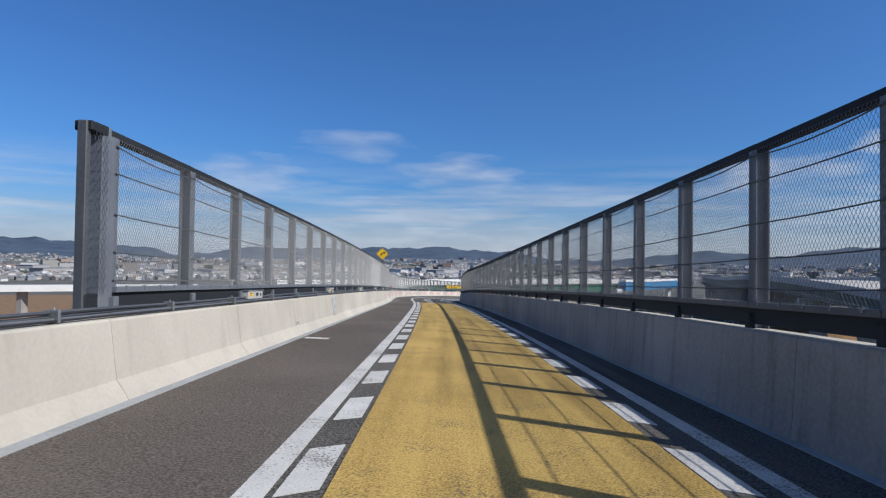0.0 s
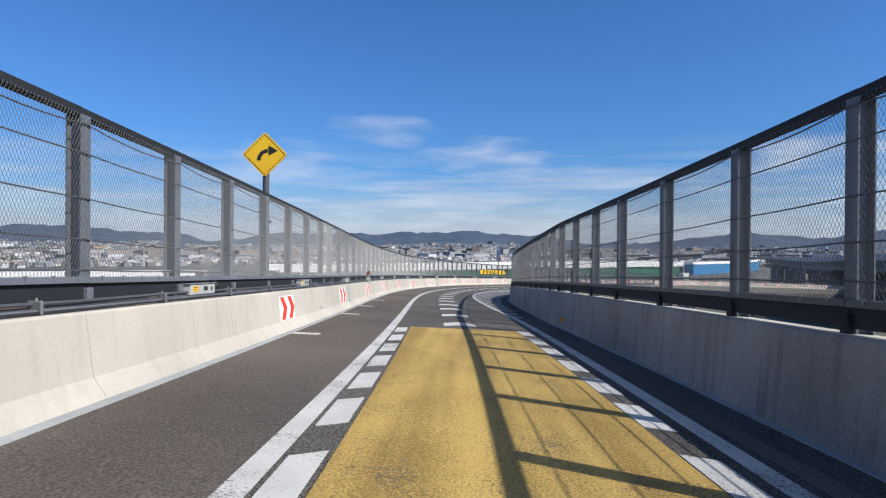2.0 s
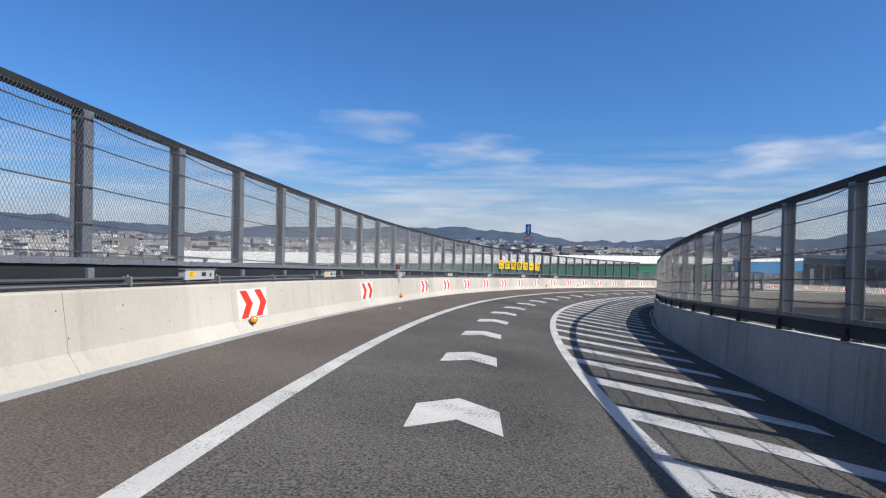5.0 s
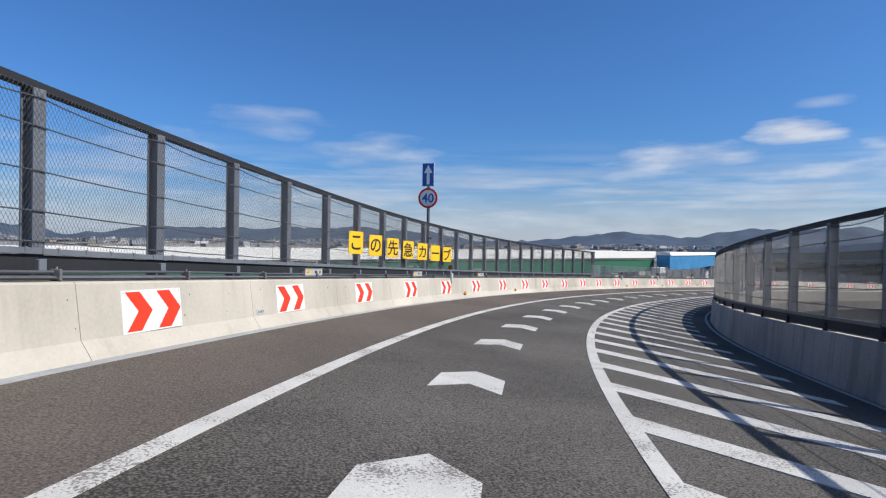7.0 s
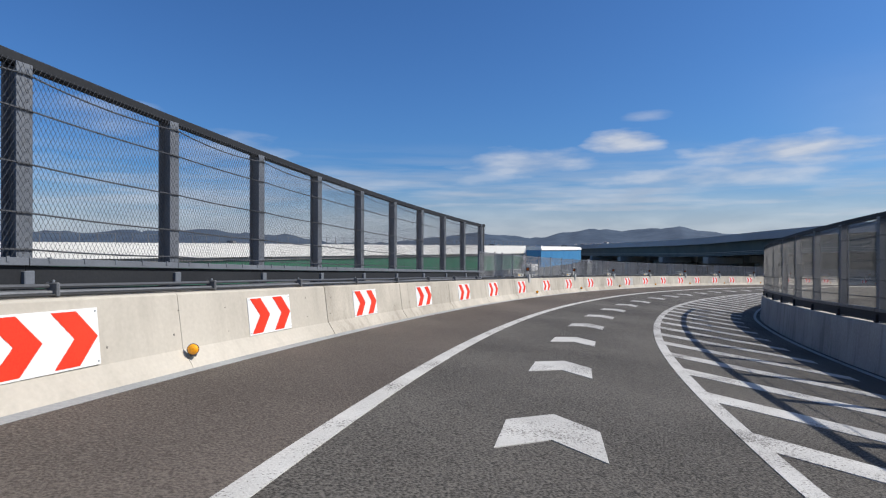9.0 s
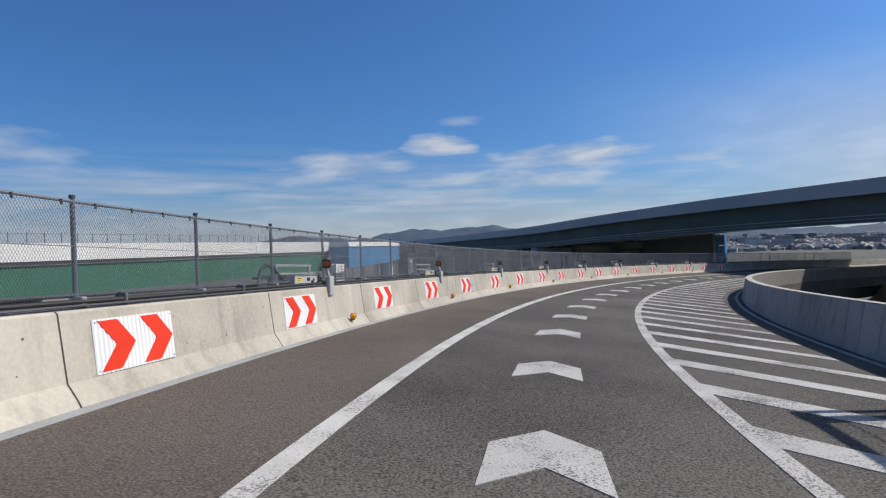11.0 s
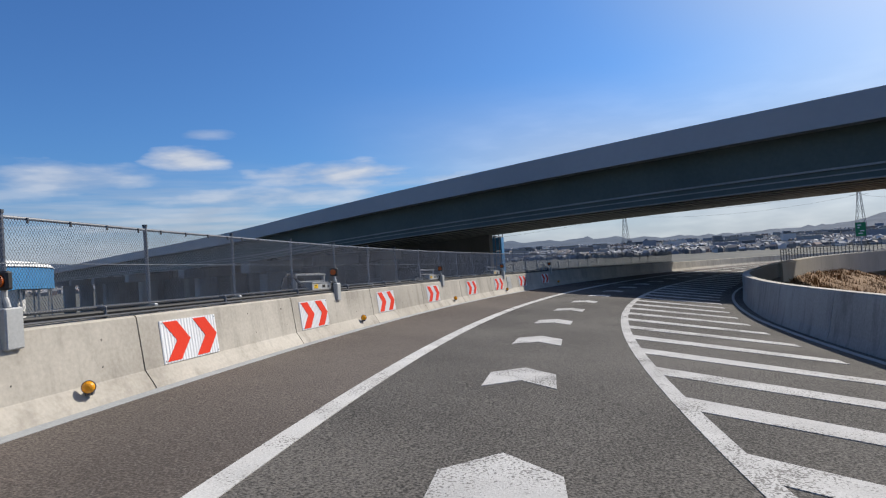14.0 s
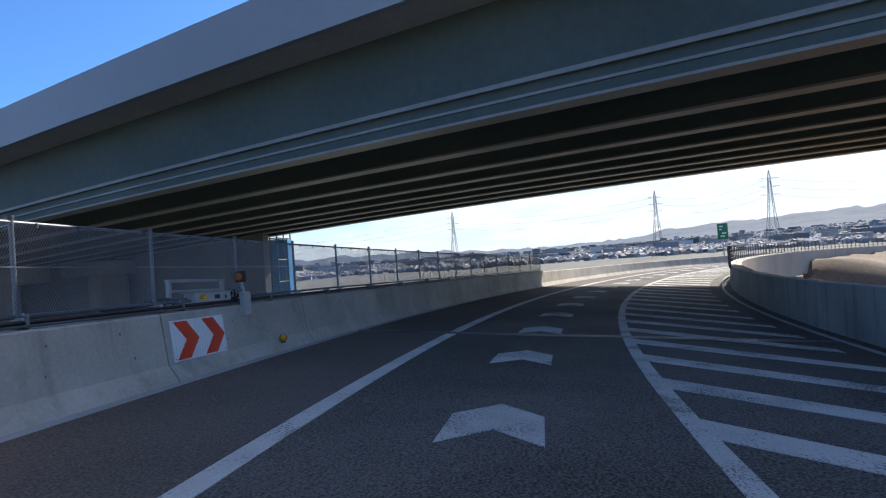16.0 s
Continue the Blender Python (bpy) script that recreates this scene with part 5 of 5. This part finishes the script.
# stacked pale site boxes in front of the viaduct
hut = thing("site_boxes", Matrix.Translation((68.4, 196.4, GROUND_Z)) @ Matrix.Rotation(math.atan2(vd.y, vd.x), 4, "Z"), "two pale panelled site boxes stacked in a steel frame", "site box")
for z in (10.9, 12.9):
    part("panel_box", box(bmesh.new(), -1.35, 1.35, -0.9, 0.9, z, z + 1.2, 0.05), WHITE_WALL, hut)
    for x in (-0.45, 0.45):
        part("panel_rib", box(bmesh.new(), x - 0.04, x + 0.04, -0.94, 0.94, z + 0.05, z + 1.15), CABINET, hut)
for x in (-1.45, 1.45):
    for y in (-0.95, 0.95):
        part("frame_leg", box(bmesh.new(), x - 0.08, x + 0.08, y - 0.08, y + 0.08, -1, 14.3), DULLGALV, hut)
for z in (10.75, 12.75):
    for y in (-0.95, 0.95):
        part("frame_beam", box(bmesh.new(), -1.36, 1.36, y - 0.07, y + 0.07, z, z + 0.14), DULLGALV, hut)

# blue-netted scaffold tower beyond the overpass
tw = thing("scaffold_tower", Matrix.Translation((126.8, 168.3, GROUND_Z)), "steel scaffold tower hung with blue netting", "scaffold")
for x in (-1.3, 0, 1.3):
    for y in (-1.3, 0, 1.3):
        part("standard", rod(bmesh.new(), (x, y, 0), (x, y, 17.2), 0.06, 6), STEEL, tw)
for k in range(9):
    z = 1.5 + 1.9 * k
    bm = bmesh.new()
    for a, b in (((-1.3, -1.3), (1.3, -1.3)), ((1.3, -1.3), (1.3, 1.3)), ((1.3, 1.3), (-1.3, 1.3)), ((-1.3, 1.3), (-1.3, -1.3))):
        rod(bm, (*a, z), (*b, z), 0.05, 6)
    part("ledger", bm, STEEL, tw)
part("netting", box(bmesh.new(), 0.5, 1.4, -1.4, 1.4, 9, 16.6), BLUE_SHEET, tw, "blue safety netting")

# ---------------------------------------------------------------- dry bank and slip road on the inside of the bend
deck = new("deck_girder")
tagged(deck, "beige concrete edge and box girder carrying the curving ramp", "bridge deck", kind="structure")
for a, b in zip(steps(214, END, 20), steps(214, END, 20)[1:]):
    sweep("edge_beam", a, b - 0.03, lambda s: [(right(s) + 0.42, inner_top(s) - 0.02), (right(s) + 0.68, inner_top(s) - 0.02), (right(s) + 0.68, -1.15), (right(s) + 0.42, -1.15)], BEIGE, deck, ds=2.0)
    sweep("box_girder", a, b - 0.03, lambda s: [(left(s) + 0.4, -0.95), (right(s) - 0.2, -0.95), (right(s) - 1.4, -2.7), (left(s) + 1.6, -2.7)], BEIGE, deck, ds=2.0)
sweep("box_girder", -50, 213.9, lambda s: [(left(s) + 0.6, -0.92), (right(s) - 1.4, -0.92), (right(s) - 2.2, -2.6), (left(s) + 1.8, -2.6)], CONCRETE_PLAIN, deck, ds=2.0)
for s in (-30.0, 6.0, 42.0, 76.0, 108.0, 140.0, 172.0, 206.0, 284.0):
    c = P(s, (left(s) + right(s)) / 2 - 0.2, -2.7)
    col = thing("ramp_pier", Matrix.Translation((c.x, c.y, GROUND_Z)) @ Matrix.Rotation(heading(s), 4, "Z"), "beige concrete pier with a flared head under the ramp", "pier", "ramp piers")
    hh = c.z - GROUND_Z
    part("shaft", box(bmesh.new(), -1.0, 1.0, -0.7, 0.7, -1, hh - 1.2, 0.15), BEIGE, col)
    bm = bmesh.new()
    plate(bm, [(-1.0, hh - 1.25), (1.0, hh - 1.25), (1.5, hh + 0.02), (-1.5, hh + 0.08)], -0.75, 0.75)
    part("head", bm, BEIGE, col)


def build_bank(name, s0, s1, w1, crest, material, label):
    """Ground rising against the inside of the ramp; crest(s, w): its height over the road's edge, w metres from the edge."""
    ss, verts, faces = steps(s0, s1, 1.2), [], []
    nw = 26
    for s in ss:
        for k in range(nw + 1):
            w = w1 * k / nw
            p = P(s, right(s) + 0.70)
            q = P(s, right(s) + 0.70 + w)
            z = max(GROUND_Z + 0.1, p.z + crest(s, w)) + 0.35 * noise.noise((q.x * 0.5, q.y * 0.5, 0)) + 0.18 * noise.noise((q.x * 1.7, q.y * 1.7, 5))
            verts.append((q.x, q.y, z))
    for j in range(len(ss) - 1):
        for k in range(nw):
            a = j * (nw + 1) + k
            faces.append((a, a + 1, a + nw + 2, a + nw + 1))
    ob = obj(name, verts, faces, material, smooth=True)
    tagged(ob, label, "bank", kind="structure")


def bank_crest(s, w):
    return float(np.interp(s, [198, 206, 214, 224, 236, 250, 264], [-3.2, -1.0, -0.4, -0.3, -0.5, -2.0, -4.0])) - 0.46 * w


build_bank("grass_bank", 198, 264, 24, bank_crest, EARTH,
           "bank of dry orange-brown grass against the ramp's inner side")
build_bank("soil_mound", 246, 299, 44, lambda s, w: 0.15 - 0.8 * max(0.0, 258 - s) - 0.20 * max(0.0, w - 2), SOIL,
           "mound of bare brown soil inside the interchange loop")
q = P(252.0, right(252.0) + 0.35)
st = thing("edge_pier", Matrix.Translation((q.x, q.y, q.z)) @ Matrix.Rotation(heading(252.0), 4, "Z"), "pale flared concrete pier at the edge of the ramp", "pier")
bm = bmesh.new()
plate(bm, [(-0.45, -11.0), (0.45, -11.0), (0.5, -3.2), (1.0, -1.16), (-1.6, -1.16), (-0.7, -3.2)], -0.55, 0.55)
part("shaft", bm, BEIGE, st)
bm = bmesh.new()
a, b = P(254.5, right(254.5) + 0.9, -1.6), P(260.0, right(260) + 15, -4.6)
for k in (-0.25, 0.25):
    rod(bm, a + Vector((k, k, 0)), b + Vector((k, k, 0)), 0.16, 4)
dc = part("drain_channel", bm, BEIGE)
tagged(dc, "pale concrete drain channel at the mound's foot", "drain")
rng = random.Random(3)
verts, faces = [], []
for i in range(5000):
    s, w = rng.uniform(216, 250), 0.1 + 9.0 * rng.random() ** 1.5
    q = P(s, right(s) + 0.70 + w)
    h0 = P(s, right(s) + 0.70).z + bank_crest(s, w)
    for k in range(3):
        t, b, h, e = rng.uniform(0, 6.28), len(verts), rng.uniform(-0.1, 0.34), rng.uniform(0.05, 0.25)
        c, d = math.cos(t), math.sin(t)
        verts += [(q.x - 0.04 * d, q.y + 0.04 * c, h0 - 0.3), (q.x + 0.04 * d, q.y - 0.04 * c, h0 - 0.3), (q.x + e * c, q.y + e * d, h0 + h)]
        faces.append((b, b + 1, b + 2))
tf = obj("dry_grass", verts, faces, EARTH)
tagged(tf, "tufts of dry orange grass on the bank", "grass", kind="stuff")


# ---------------------------------------------------------------- pylons and their lines
def pylon(m, h, w):
    p = thing("pylon", m, "grey lattice transmission tower above the far town", "pylon", "transmission towers")
    lv = [0, 0.22, 0.42, 0.58, 0.70, 0.80, 0.90, 1.0]
    wd = [1, 0.74, 0.52, 0.36, 0.26, 0.22, 0.18, 0.03]
    legs = bmesh.new()
    for sx, sy in ((1, 1), (1, -1), (-1, 1), (-1, -1)):
        for i in range(7):
            rod(legs, (sx * w * wd[i] / 2, sy * w * wd[i] / 2, h * lv[i]), (sx * w * wd[i + 1] / 2, sy * w * wd[i + 1] / 2, h * lv[i + 1]), 0.011 * h ** 0.5 * 2.2, 4)
    part("lattice_mast", legs, DULLGALV, p)
    br = bmesh.new()
    for i in range(6):
        a, b = w * wd[i] / 2, w * wd[i + 1] / 2
        for k in range(4):
            c0 = [(1, 1), (1, -1), (-1, -1), (-1, 1)][k]
            c1 = [(1, 1), (1, -1), (-1, -1), (-1, 1)][(k + 1) % 4]
            rod(br, (c0[0] * a, c0[1] * a, h * lv[i]), (c1[0] * b, c1[1] * b, h * lv[i + 1]), 0.09, 4)
            rod(br, (c1[0] * a, c1[1] * a, h * lv[i]), (c0[0] * b, c0[1] * b, h * lv[i + 1]), 0.09, 4)
    part("bracing", br, DULLGALV, p)
    for z in (0.70, 0.80, 0.90):
        arm = bmesh.new()
        for sx in (1, -1):
            rod(arm, (0, 0, h * z + 0.6), (sx * w * 0.75, 0, h * z), 0.12, 4)
            rod(arm, (0, 0, h * z - 0.6), (sx * w * 0.75, 0, h * z), 0.12, 4)
        part("crossarm", arm, DULLGALV, p)
    return p


EYE = Vector((81, 143))
TOWERS = []
for az, dist, topd, w in ((79.6, 620, 4.35, 9), (98.6, 560, 4.7, 9), (107.9, 520, 5.4, 10), (55.0, 760, 2.2, 9), (121.0, 640, 4.4, 9)):
    x, y = EYE.x + dist * math.sin(radians(az)), EYE.y + dist * math.cos(radians(az))
    base = terrain(x, y)
    h = dist * math.tan(radians(topd)) - 7 - base
    pylon(Matrix.Translation((x, y, base)) @ Matrix.Rotation(radians(-az + 20), 4, "Z"), h, w)
    TOWERS.append((Vector((x, y, base)), h, w))
order = [3, 0, 1, 2, 4]
for i, j in zip(order, order[1:]):
    (a, ha, wa), (b, hb, wb) = TOWERS[i], TOWERS[j]
    for z in (0.70, 0.80, 0.90):
        bm = bmesh.new()
        p, q = a + Vector((0, 0, ha * z)), b + Vector((0, 0, hb * z))
        pts = [p.lerp(q, t / 12) - Vector((0, 0, 7 * (1 - (t / 6 - 1) ** 2))) for t in range(13)]
        tube(bm, pts, 0.06, 4)
        ln = part("power_line", bm, STEEL)
        tagged(ln, "thin dark power line sagging between two towers", "power line", "power lines")

# ---------------------------------------------------------------- far road and bare field beyond the outer parapet
fv = new("far_viaduct")
tagged(fv, "low grey concrete viaduct across the fields far below", "bridge", kind="structure")
FA, FB = Vector((-330.0, 110.0)), Vector((-95.0, 222.0))
fd = (FB - FA).normalized()
fn = Vector((-fd.y, fd.x))
for i in range(13):
    bm = bmesh.new()
    v = [bm.verts.new((*(FA + fd * (20 * i + u) + fn * w), z)) for z in (-10.9, -8.7) for w in (0, 9) for u in (0, 19.9)]
    for f in ((0, 2, 3, 1), (4, 5, 7, 6), (0, 1, 5, 4), (2, 6, 7, 3), (0, 4, 6, 2), (1, 3, 7, 5)):
        bm.faces.new([v[k] for k in f])
    part("span", bm, WHITE_WALL, fv)
    p = FA + fd * (20 * i) + fn * 4.5
    pb = box(bmesh.new(), p.x - 0.9, p.x + 0.9, p.y - 1.8, p.y + 1.8, GROUND_Z - 1, -10.85)
    part("pier", pb, CONCRETE_PLAIN, fv)
verts, faces = [(-190, 250, GROUND_Z + 0.35)], []
for k in range(40):
    a = 6.2832 * k / 40
    r = 1 + 0.22 * noise.noise((math.cos(a) * 1.5, math.sin(a) * 1.5, 4))
    verts.append((-190 + 130 * r * math.cos(a), 250 + 95 * r * math.sin(a), GROUND_Z + 0.3))
    faces.append((0, 1 + k, 1 + (k + 1) % 40))
fl = obj("bare_field", verts, faces, EARTH)
tagged(fl, "bare brown field of dry soil on the plain", "field", kind="structure")

# a scrap of litter on the shoulder
q = P(71.1, -1.19, 0.008)
lt = thing("litter", Matrix.Translation(q), "small crumpled scrap of white paper on the shoulder", "litter")
bm = bmesh.new()
bmesh.ops.create_icosphere(bm, subdivisions=2, radius=0.04)
for v in bm.verts:
    v.co *= 0.8 + 0.5 * noise.noise(v.co * 40)
    v.co.z = max(0.0, v.co.z * 0.5 + 0.012)
part("paper", bm, SIGN_WHITE, lt)

# amber reflectors on the inner parapet
for s in (7.9, 29.4):
    rr = thing("delineator", Matrix.Translation(P(s, right(s) - 0.10, 0.24)) @ Matrix.Rotation(heading(s) - 0.4, 4, "Z"), "round amber reflector on the shaded inner parapet", "reflector", "amber delineators")
    bm = bmesh.new()
    plate(bm, disc(0, 0, 0.05, 16), -0.03, 0.0)
    part("lens", bm, AMBER, rr, "amber lens")
    part("bracket", box(bmesh.new(), -0.02, 0.10, 0.0, 0.03, -0.02, 0.02), STEEL, rr)
